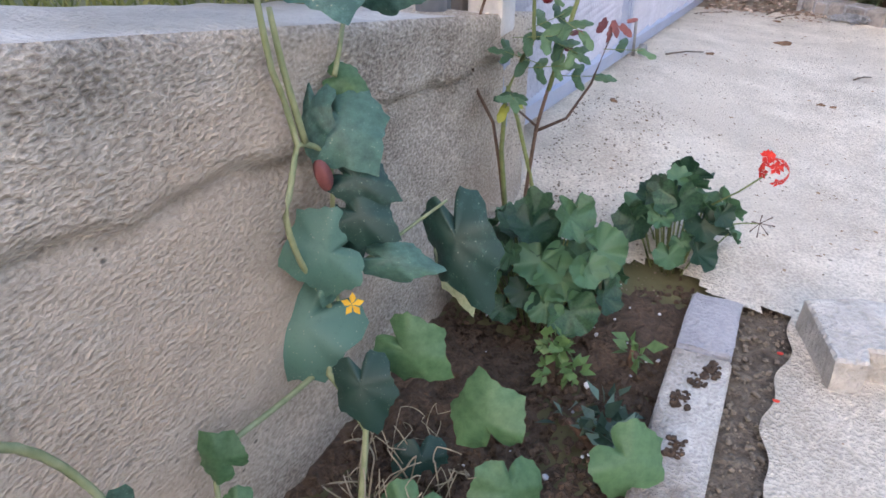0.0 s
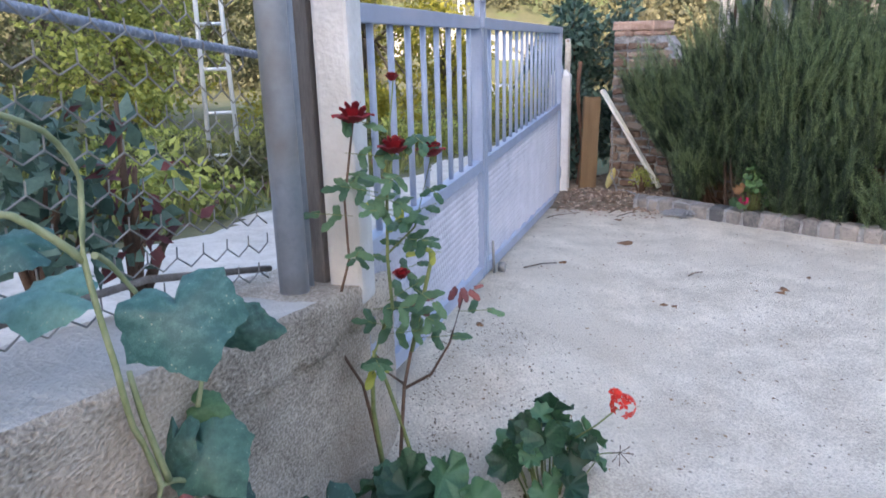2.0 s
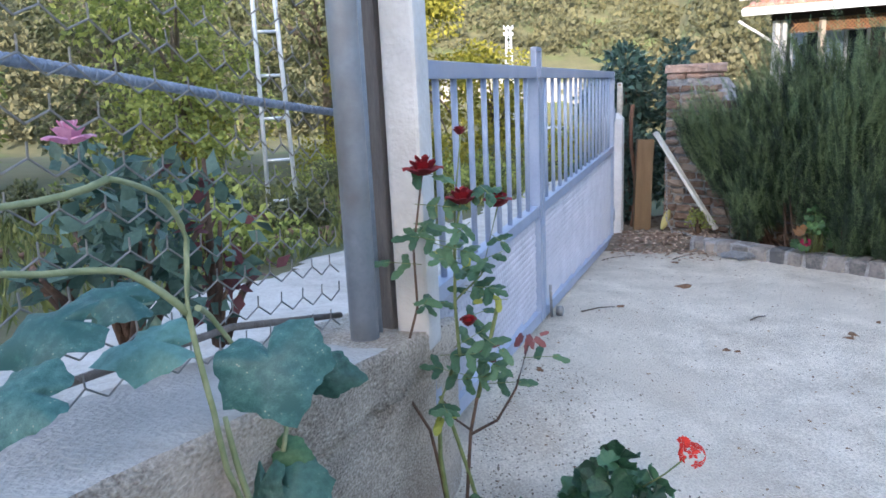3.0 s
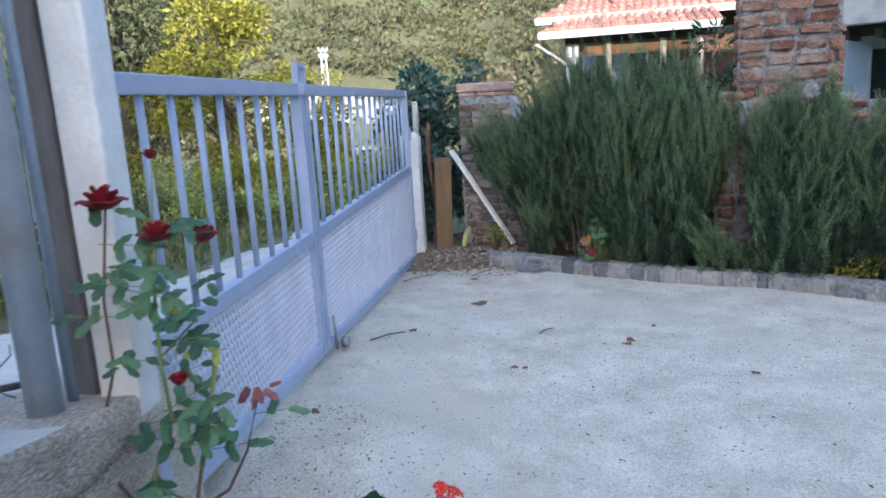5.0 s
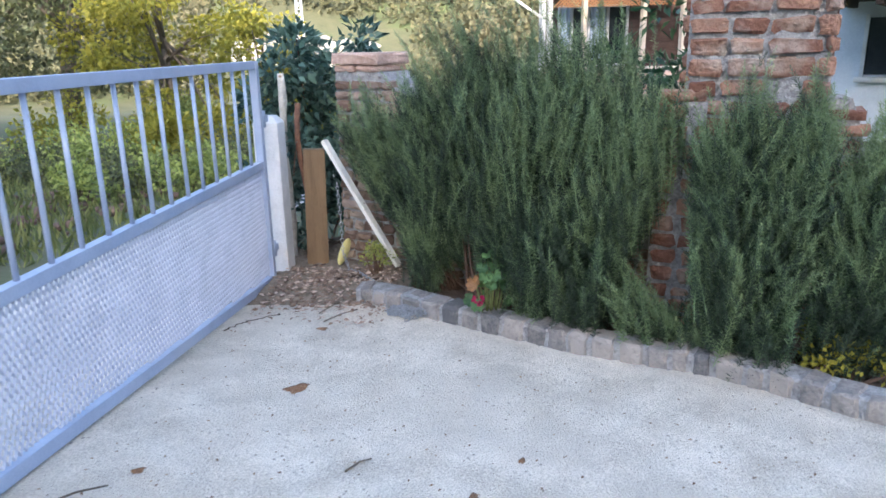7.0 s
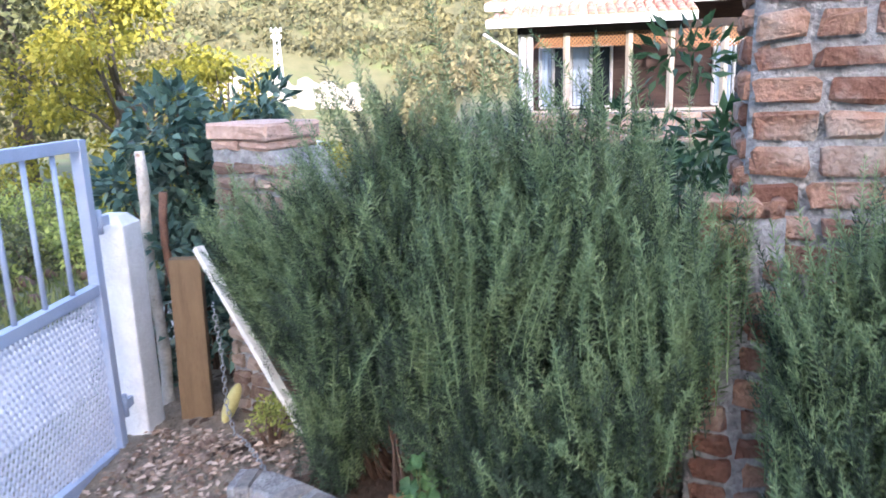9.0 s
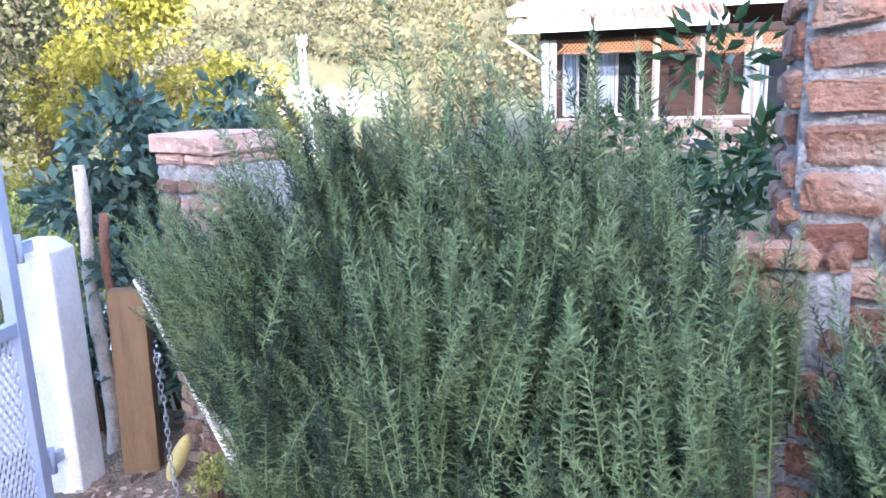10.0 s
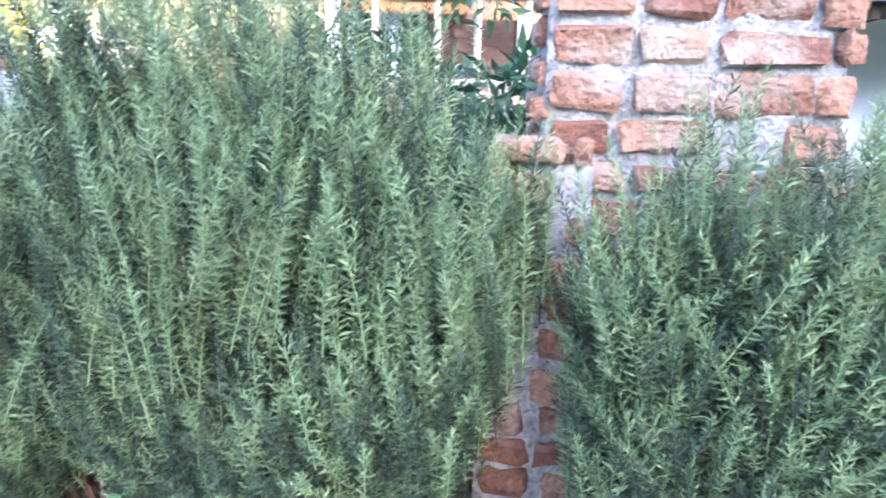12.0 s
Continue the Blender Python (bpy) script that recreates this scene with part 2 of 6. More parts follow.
    "geran": leafmat("geran", (0.010, 0.045, 0.024), (0.060, 0.150, 0.075), island=False, rough=0.5, trans=0.2, scale=16, rnd=0.8),
    "rose_leaf": leafmat("rose_leaf", (0.03, 0.085, 0.04), (0.10, 0.19, 0.09), island=False, rough=0.45, trans=0.25, scale=20, rnd=0.8),
    "rose_yellow": leafmat("rose_yellow", (0.30, 0.32, 0.05), (0.50, 0.48, 0.10), island=False, rough=0.5, trans=0.3),
    "rose_brown": leafmat("rose_brown", (0.12, 0.03, 0.035), (0.24, 0.08, 0.075), island=False, rough=0.6, trans=0.2),
    "petal_red": leafmat("petal_red", (0.16, 0.006, 0.012), (0.34, 0.012, 0.02), rough=0.6, trans=0.2, scale=30),
    "petal_scarlet": leafmat("petal_scarlet", (0.62, 0.03, 0.02), (0.80, 0.06, 0.035), rough=0.6, trans=0.3, scale=30),
    "petal_magenta": leafmat("petal_magenta", (0.24, 0.008, 0.045), (0.40, 0.015, 0.085), rough=0.6, trans=0.3, scale=30),
    "rusty_leaf": leafmat("rusty_leaf", (0.20, 0.085, 0.03), (0.36, 0.19, 0.08), island=False, rough=0.6, trans=0.3),
    "geran_pale": leafmat("geran_pale", (0.035, 0.09, 0.03), (0.11, 0.21, 0.075), island=False, rough=0.5, trans=0.25, scale=16, rnd=0.8),
    "petal_pink": leafmat("petal_pink", (0.62, 0.26, 0.40), (0.80, 0.46, 0.58), rough=0.6, trans=0.3, scale=30),
    "petal_yellow": leafmat("petal_yellow", (0.70, 0.36, 0.02), (0.85, 0.50, 0.04), rough=0.6, trans=0.3, scale=30),
}


# ---- mesh helpers ----
def thing(name, label, category, at=(0, 0, 0), group="", kind=""):
    e = new(name)
    e.location = at
    e.empty_display_size = 0.1
    return tagged(e, label, category, group, kind)


def link(name, me, material, parent=None, label="", kind=""):
    if not me.materials:
        me.materials.append(material)
    ob = new(name, me)
    if parent is not None:
        ob.parent = parent
        if parent.type == "EMPTY":
            ob.matrix_parent_inverse = Matrix.Translation(-Vector(parent.location))
    if label:
        ob["label"] = label
    if kind:
        ob["kind"] = kind
    return ob


def part(name, bm, material, parent=None, label="", smooth=False, kind=""):
    me = bpy.data.meshes.new(name)
    bm.to_mesh(me)
    bm.free()
    if smooth:
        me.shade_smooth()
    return link(name, me, material, parent, label, kind)


def mesh_np(name, v, f, smooth=False):
    me = bpy.data.meshes.new(name)
    v = np.asarray(v, dtype=np.float32)
    f = np.asarray(f, dtype=np.int32)
    me.vertices.add(len(v))
    me.vertices.foreach_set("co", v.ravel())
    k = f.shape[1]
    me.loops.add(f.size)
    me.loops.foreach_set("vertex_index", f.ravel())
    me.polygons.add(len(f))
    me.polygons.foreach_set("loop_start", np.arange(len(f), dtype=np.int32) * k)
    me.polygons.foreach_set("loop_total", np.full(len(f), k, dtype=np.int32))
    me.update(calc_edges=True)
    if smooth:
        me.shade_smooth()
    return me


def box(bm, m, sx, sy, sz, bevel=0.0):
    """A box of that size centred at the pose m."""
    r = bmesh.ops.create_cube(bm, size=1, matrix=m @ Matrix.Diagonal((sx, sy, sz, 1)))
    if bevel:
        es = list({e for v in r["verts"] for e in v.link_edges})
        bmesh.ops.bevel(bm, geom=es, offset=bevel, segments=2, affect="EDGES", profile=0.6)
    return bm


def tube(bm, pts, rads, seg=8):
    """A round tube along points, with a radius for each."""
    pts = [Vector(p) for p in pts]
    if not hasattr(rads, "__len__"):
        rads = [rads] * len(pts)
    rings = []
    side = Vector((0, 0, 1))
    for i, p in enumerate(pts):
        d = (pts[min(i + 1, len(pts) - 1)] - pts[max(i - 1, 0)]).normalized()
        a = d.cross(side if abs(d.dot(side)) < 0.95 else Vector((1, 0, 0))).normalized()
        b = d.cross(a)
        rings.append([bm.verts.new(p + rads[i] * (math.cos(6.2832 * k / seg) * a + math.sin(6.2832 * k / seg) * b)) for k in range(seg)])
    for r0, r1 in zip(rings, rings[1:]):
        for k in range(seg):
            bm.faces.new((r0[k], r0[(k + 1) % seg], r1[(k + 1) % seg], r1[k])).smooth = True
    bm.faces.new(rings[0][::-1])
    bm.faces.new(rings[-1])
    return bm


def rough_box(bm, m, sx, sy, sz, jit, rng, cuts=1, bevel=0.0):
    """A box with worn, uneven corners."""
    tmp = bmesh.new()
    bmesh.ops.create_cube(tmp, size=1, matrix=Matrix.Diagonal((sx, sy, sz, 1)))
    if bevel:
        bmesh.ops.bevel(tmp, geom=tmp.edges[:], offset=bevel, segments=1, affect="EDGES")
    if cuts:
        bmesh.ops.subdivide_edges(tmp, edges=tmp.edges[:], cuts=cuts, use_grid_fill=True)
    for v in tmp.verts:
        v.co += Vector((rng.uniform(-jit, jit), rng.uniform(-jit, jit), rng.uniform(-jit, jit)))
        v.co = m @ v.co
    me = bpy.data.meshes.new("tmp")
    tmp.to_mesh(me)
    tmp.free()
    bm.from_mesh(me)
    bpy.data.meshes.remove(me)
    return bm


def scatter(tv, tf, mats):
    """The template (verts, faces) at each 4x4 in mats (numpy), joined."""
    tv, tf, mats = np.asarray(tv, float), np.asarray(tf, int), np.asarray(mats, float)
    hv = np.concatenate([tv, np.ones((len(tv), 1))], 1)
    v = np.einsum("nij,vj->nvi", mats, hv)[:, :, :3].reshape(-1, 3)
    f = (tf[None] + (np.arange(len(mats)) * len(tv))[:, None, None]).reshape(-1, tf.shape[1])
    return v, f


def frames_np(pos, fwd, up_jit, scale, rng):
    """4x4s at pos whose y axis is fwd, rolled at random, of that scale."""
    n = len(pos)
    y = fwd / np.linalg.norm(fwd, axis=1, keepdims=True)
    r = rng.normal(size=(n, 3)) * up_jit + np.array([0, 0, 1.0])
    x = np.cross(y, r)
    x /= np.linalg.norm(x, axis=1, keepdims=True) + 1e-9
    z = np.cross(x, y)
    m = np.zeros((n, 4, 4))
    s = np.broadcast_to(np.asarray(scale, float), (n,))[:, None]
    m[:, :3, 0], m[:, :3, 1], m[:, :3, 2], m[:, :3, 3] = x * s, y * s, z * s, pos
    m[:, 3, 3] = 1
    return m


LEAF_V = np.array([(0, 0, 0), (0.3, 0.4, 0.06), (0, 1, -0.08), (-0.3, 0.4, 0.06), (0, 0.42, -0.02)])
LEAF_F = np.array([(0, 1, 4), (1, 2, 4), (2, 3, 4), (3, 0, 4)])
NEEDLE_V = np.array([(-0.036, 0, 0), (0.036, 0, 0), (0, 1, 0.12), (0, 0.5, -0.09)])
NEEDLE_F = np.array([(0, 3, 2), (3, 1, 2)])

# ---- the plan: s runs along the gate line, d to its yard side ----
G0, GU, GN = Vector((0.923, 3.5, 0)), Vector((0.4486, 0.8937, 0)), Vector((0.8937, -0.4486, 0))
GYAW = math.degrees(math.atan2(GU.y, GU.x))


def gp(s, d, z=0.0):
    return G0 + GU * s + GN * d + Vector((0, 0, z))


def gpose(s, d, z, rx=0, ry=0, rz=0):
    """A pose with x along the gate, y away from the yard."""
    return pose(*gp(s, d, z), 0, 0, GYAW) @ pose(0, 0, 0, rx, ry, rz)


def sd(x, y):
    p = Vector((x, y, 0)) - G0
    return p.dot(GU), p.dot(GN)


def smooth(a, b, x):
    k = np.clip((x - a) / (b - a), 0, 1)
    return k * k * (3 - 2 * k)


def yard_z(s, d):
    a = np.interp(s, [-2.2, -1.6, -1.0, 0.0, 1.5, 3.0], [0.0, 0.08, 0.19, 0.165, 0.06, -0.03])
    b = np.interp(s, [0.5, 3.2, 5], [0.0, -0.085, -0.1])
    return b + a * (1 - smooth(0.0, 1.1, d)) + 0.0 * d


def road_z(s):
    return np.interp(s, [-8, -1, 5, 35, 80], [0.9, 0.30, -0.32, -2.2, -4.5])


def terrain_z(x, y):
    s = (x - G0.x) * GU.x + (y - G0.y) * GU.y
    d = (x - G0.x) * GN.x + (y - G0.y) * GN.y
    k = smooth(-0.9, -0.5, d)
    low = road_z(s) * 1.0
    inside = yard_z(s, np.maximum(d, 0)) * smooth(60, 30, np.abs(s))
    z = low * (1 - k) + inside * k - 0.03
    far = smooth(20, 60, d) * (s > 0)
    z = z * (1 - far) + far * -2
    r = np.hypot(x, y)
    az = np.degrees(np.arctan2(x, y))
    ridge = smooth(-100, -55, az) * (1 - smooth(95, 130, az))
    hill = np.maximum(0, r - 72) * 0.46 * (1 + 0.14 * np.sin(az * 0.16) + 0.05 * np.sin(az * 0.5 + r * 0.03))
    # ridge towards the sun, out of view, added to keep the yard shaded
    q = -0.35 * x - 0.94 * y
    z = z + 30 * smooth(42, 76, q)
    return z + np.minimum(hill, 170 + 0 * hill) * ridge


def kerb_s(d):
    return np.interp(d, [0, 0.86, 1.45, 2.11, 2.82, 3.33, 5, 12], [2.93, 2.84, 2.44, 2.02, 1.72, 1.29, 0.2, -4.2])


# ---- ground ----
def make_ground():
    ax = np.sinh(np.linspace(-5.2, 5.2, 190)) * 3.4
    gx, gy = np.meshgrid(ax + 2, ax + 4, indexing="ij")
    z = terrain_z(gx, gy)
    n = len(ax)
    idx = np.arange(n * n).reshape(n, n)
    f = np.stack([idx[:-1, :-1], idx[1:, :-1], idx[1:, 1:], idx[:-1, 1:]], -1).reshape(-1, 4)
    me = mesh_np("ground", np.stack([gx, gy, z], -1).reshape(-1, 3), f, True)
    tagged(link("ground", me, M["terrain"]), "dry grassy ground rising to a wooded hillside", "ground", kind="structure")


def make_sheet(name, material, label, cat, srange, drange, zf, keep=None, ns=90, nd=90, bumpy=0.004, snap=None, kind="structure"):
    ss, dd = np.linspace(*srange, ns), np.linspace(*drange, nd)
    S, D = np.meshgrid(ss, dd, indexing="ij")
    rng = np.random.default_rng(5)
    S2 = S + rng.uniform(-0.3, 0.3, S.shape) * (ss[1] - ss[0])
    D2 = D + rng.uniform(-0.3, 0.3, D.shape) * (dd[1] - dd[0])
    if snap is not None:
        D2 = snap(S2, D2)
    z = zf(S2, D2) + rng.normal(size=S.shape) * bumpy
    v = np.stack([G0.x + GU.x * S2 + GN.x * D2, G0.y + GU.y * S2 + GN.y * D2, z], -1).reshape(-1, 3)
    idx = np.arange(ns * nd).reshape(ns, nd)
    f = np.stack([idx[:-1, :-1], idx[1:, :-1], idx[1:, 1:], idx[:-1, 1:]], -1)
    if keep is not None:
        f = f[keep(S[:-1, :-1], D[:-1, :-1])]
    me = mesh_np(name, v, f.reshape(-1, 4), True)
    return tagged(link(name, me, material), label, cat, kind=kind)


make_ground()


def bed_edge(s):
    return 0.915 + 0.018 * np.sin(s * 9) + 0.010 * np.sin(s * 31)


make_sheet("yard_paving", M["concrete_yard"], "pale weathered concrete yard paving with scattered dry bits", "paving", (-4.5, 3.1), (-0.45, 4.8), lambda s, d: yard_z(s, d) + 0.004,
           lambda s, d: (s < kerb_s(d) - 0.02) & ((d > -0.02) | (s > -1.6)) & ((s > -1.78 + 0.05 * np.sin(d * 14)) | (d > bed_edge(s) - 0.03)), 310, 215, 0.0012, lambda s, d: np.where((s < -1.74) & (np.abs(d - bed_edge(s) + 0.012) < 0.03), bed_edge(s), d))
make_sheet("yard_paving", M["concrete_yard"], "pale weathered concrete yard paving", "paving", (-12, 2.0), (0.95, 14), lambda s, d: yard_z(s, d) + 0.004,
           lambda s, d: (s < kerb_s(d) - 0.15) & ((s < -4.55) | (d > 4.7)), 100, 100, 0.001)
make_sheet("soil_bed", M["soil"], "dark brown crumbly soil of a narrow planting bed", "soil", (-6.0, -1.66), (0.0, 0.70), lambda s, d: 0.0 * s - 0.015 + 0.02 * np.sin(s * 7) * np.sin(d * 9), None, 160, 40, 0.008)
make_sheet("dirt_strip", M["strip"], "strip of dark brown dirt and grit beside the kerb", "dirt", (-6.0, -1.6), (0.74, 1.1), lambda s, d: 0.0 * s - 0.012, None, 120, 14, 0.004)
make_sheet("road", M["road"], "white gravel lane outside the gate", "road", (-14, 40), (-2.6, -0.1), lambda s, d: road_z(s) - 0.012 + 0 * d, lambda s, d: d > -2.45 + 0.12 * np.sin(s * 2.3), 220, 24, 0.006)
make_sheet("corner_dirt", M["dirt"], "grey-brown dirt heaped in the corner by the gate post", "dirt", (2.7, 4.4), (-0.3, 1.1), lambda s, d: yard_z(s, d) + 0.075 * smooth(2.75, 3.05, s) - 0.01, None, 60, 50, 0.006)
make_sheet("garden_soil", M["soil"], "bare brown soil under the bushes", "soil", (-5, 4.6), (0.1, 9), lambda s, d: yard_z(s, d) + 0.05 + 0.02 * np.sin(s * 9) * np.sin(d * 7), lambda s, d: s > kerb_s(d) + 0.10, 120, 110, 0.008)


# ---- concrete boundary wall ----
def wall_top(s):
    return 0.905 - 0.168 * (s + 2.82)


def make_wall():
    n, k = 380, 56
    s0, s1 = -7.0, -1.52
    rng = np.random.default_rng(2)
    bm = bmesh.new()
    prof = [(0.03, t) for t in np.linspace(-0.15, 1, k)] + [(-x, 1) for x in np.linspace(0.02, 0.33, 6)] + [(-0.33, -0.2)]
    rows = []
    for i, s in enumerate(np.linspace(s0, s1, n)):
        r = []
        for j, (d, t) in enumerate(prof):
            z = wall_top(s) * t if t > 0 else 0.3 * t
            dd = d
            if j < k:
                q = noise.noise(Vector((s * 5, z * 5, 1))) * 0.012 + noise.noise(Vector((s * 22, z * 22, 4))) * 0.005
                seam = z - (0.713 - 0.085 * (s + 3.05)) - 0.03 * noise.noise(Vector((s * 6, 0, 9)))
                low = z - (0.527 - 0.29 * (s + 3.08)) - 0.02 * noise.noise(Vector((s * 8, 0, 5)))
                q *= 1.0 if seam > 0 else 0.45
                q += 0.008 * float(smooth(0.02, -0.01, low))
                q += -0.022 * math.exp(-((seam + 0.008) / 0.010) ** 2) + 0.018 * float(smooth(0.0, 0.008, seam))
                dd = d + q - (0.012 if j == k - 1 else 0)
            else:
                z += noise.noise(Vector((s * 9, d * 9, 2))) * 0.010
            r.append(bm.verts.new(gp(s, dd, z)))
        rows.append(r)
    for a, b in zip(rows, rows[1:]):
        for j in range(len(prof) - 1):
            f = bm.faces.new((a[j], b[j], b[j + 1], a[j + 1]))
            f.smooth = True
    bm.faces.new(rows[-1])
    bm.faces.new(rows[0][::-1])
    bmesh.ops.recalc_face_normals(bm, faces=bm.faces[:])
    me = bpy.data.meshes.new("wall_west")
    bm.to_mesh(me)
    bm.free()
    me.materials.append(M["concrete_wall"])
    me.materials.append(M["wall_cap"])
    for p in me.polygons:
        if p.normal.z > 0.75 and p.center.z > 0.78:
            p.material_index = 1
    tagged(link("wall_west", me, M["concrete_wall"]), "low rough cast concrete wall with a pale top", "wall", kind="structure")


make_wall()


# ---- gate ----
def gate_bottom(s):
    return 0.215 - 0.086 * s


def make_gate():
    mid, top = 0.80, 1.50

    def leaf_of(name, label, a, b, bars):
        g = thing(name, label, "gate", gp((a + b) / 2, 0, gate_bottom((a + b) / 2)))
        def bar(nm, p, q, w, dd, lab=""):
            p, q = Vector(p), Vector(q)
            m = Matrix.Translation((p + q) / 2) @ (q - p).to_track_quat("X", "Z").to_matrix().to_4x4()
            bm = box(bmesh.new(), m, (q - p).length, dd, w, 0.004)
            return part(nm, bm, M["gate_paint"], g, lab)
        bar("top_rail", gp(a, 0, top), gp(b, 0, top), 0.055, 0.045)
        bar("middle_rail", gp(a, 0, mid), gp(b, 0, mid), 0.055, 0.05)
        bar("bottom_rail", gp(a, 0, gate_bottom(a)), gp(b, 0, gate_bottom(b)), 0.06, 0.05)
        for s in (a, b):
            bm = box(bmesh.new(), gpose(s, 0.002, (gate_bottom(s) + top) / 2), 0.055, 0.056, top - gate_bottom(s) + 0.05, 0.004)
            part("upright", bm, M["gate_paint"], g)
        for s in np.linspace(a, b, bars + 2)[1:-1]:
            bm = bmesh.new()
            tube(bm, [gp(s, 0, mid + 0.02), gp(s, 0, top - 0.02)], 0.0115, 8)
            part("gate_bar", bm, M["gate_paint"], g)
        # expanded metal: slanted strands meeting in diamonds
        w, h, t = 0.032, 0.064, 0.0068
        v, f = [], []
        ncol = int((b - a) / w)
        for i in range(ncol):
            for half in (0, 1):
                x0 = a + 0.03 + (i + half * 0.5) * w
                x1 = x0 + 0.5 * w
                if x1 > b - 0.02:
                    continue
                z = -0.208
                r = 0
                while z < mid - 0.03:
                    if z < gate_bottom(x0) + 0.02:
                        z += h / 2
                        r += 1
                        continue
                    flip = (r + half) % 2
                    za, zb = (z, z + h / 2) if flip else (z + h / 2, z)
                    k = len(v)
                    tw = 0.004
                    v += [gp(x0 - t / 2, -tw, za), gp(x1 - t / 2, -tw, zb), gp(x1 + t / 2, tw, zb), gp(x0 + t / 2, tw, za)]
                    f.append((k, k + 1, k + 2, k + 3))
                    z += h / 2
                    r += 1
        link("mesh_panel", mesh_np("mesh_panel", v, f), M["gate_mesh"], g, "pale diamond expanded-metal panel")
        return g, bar

    g1, bar = leaf_of("gate", "narrow blue-grey steel gate leaf with bars above a mesh panel", -1.71, -0.075, 8)
    g2, bar = leaf_of("gate", "wide blue-grey steel gate leaf with bars above a mesh panel", 0.0, 3.36, 15)
    bm = bmesh.new()
    for s in (-0.055, 0.055):
        box(bm, gpose(s, 0.0, 1.56), 0.022, 0.03, 0.10, 0.002)
    box(bm, gpose(0, 0.0, 1.615), 0.135, 0.03, 0.02, 0.002)
    part("latch_loop", bm, M["gate_paint"], g2)
    bm = box(bmesh.new(), gpose(-0.037, 0.036, 1.50), 0.13, 0.02, 0.05, 0.003)
    part("latch_sleeve", bm, M["gate_paint"], g2)
    bm = bmesh.new()
    tube(bm, [gp(0.06, 0.045, 0.36), gp(0.065, 0.05, 0.175)], 0.008, 8)
    part("drop_bolt", bm, M["wire"], g2, "dark steel drop bolt")
    bm = bmesh.new()
    tube(bm, [gp(0.10, 0.07, 0.20), gp(0.10, 0.105, 0.20)], 0.028, 14)
    part("roller", bm, M["wire"], g2, "small steel roller on a gate leaf")
    for z in (0.15, 1.12):
        bm = bmesh.new()
        tube(bm, [gp(3.42, 0.02, z - 0.06), gp(3.42, 0.02, z + 0.06)], 0.016, 8)
        box(bm, gpose(3.45, 0.02, z), 0.10, 0.02, 0.05)
        part("hinge", bm, M["gate_paint"], g2)


make_gate()


def make_post(name, s, d, z0, z1, w, label, mat_, lean=0.0, cap=0.03):
    """A square post with chamfered edges and a low pyramid top."""
    bm = bmesh.new()
    box(bm, Matrix.Identity(4), w, w, z1 - z0 - cap, 0.012)
    top = [v for v in bm.verts if v.co.z > (z1 - z0 - cap) / 2 - 0.002]
    r = bmesh.ops.create_cube(bm, size=1, matrix=pose(0, 0, (z1 - z0) / 2 - 0.005) @ Matrix.Diagonal((w * 0.96, w * 0.96, cap, 1)))
    for v in r["verts"]:
        if v.co.z > (z1 - z0) / 2 - 0.005:
            v.co.x *= 0.55
            v.co.y *= 0.55
    bmesh.ops.transform(bm, matrix=gpose(s, d, (z0 + z1) / 2, 0, lean, 0), verts=bm.verts[:])
    return tagged(part(name, bm, mat_), label, "post")


make_post("gate_post", 3.59, 0.0, -0.13, 1.11, 0.19, "white painted concrete gate post with a chamfered top", M["white_paint"], 0.3, 0.05)
make_post("gate_post", -1.77, 0.0, 0.66, 2.6, 0.105, "tall white painted concrete gate post", M["white_paint"])


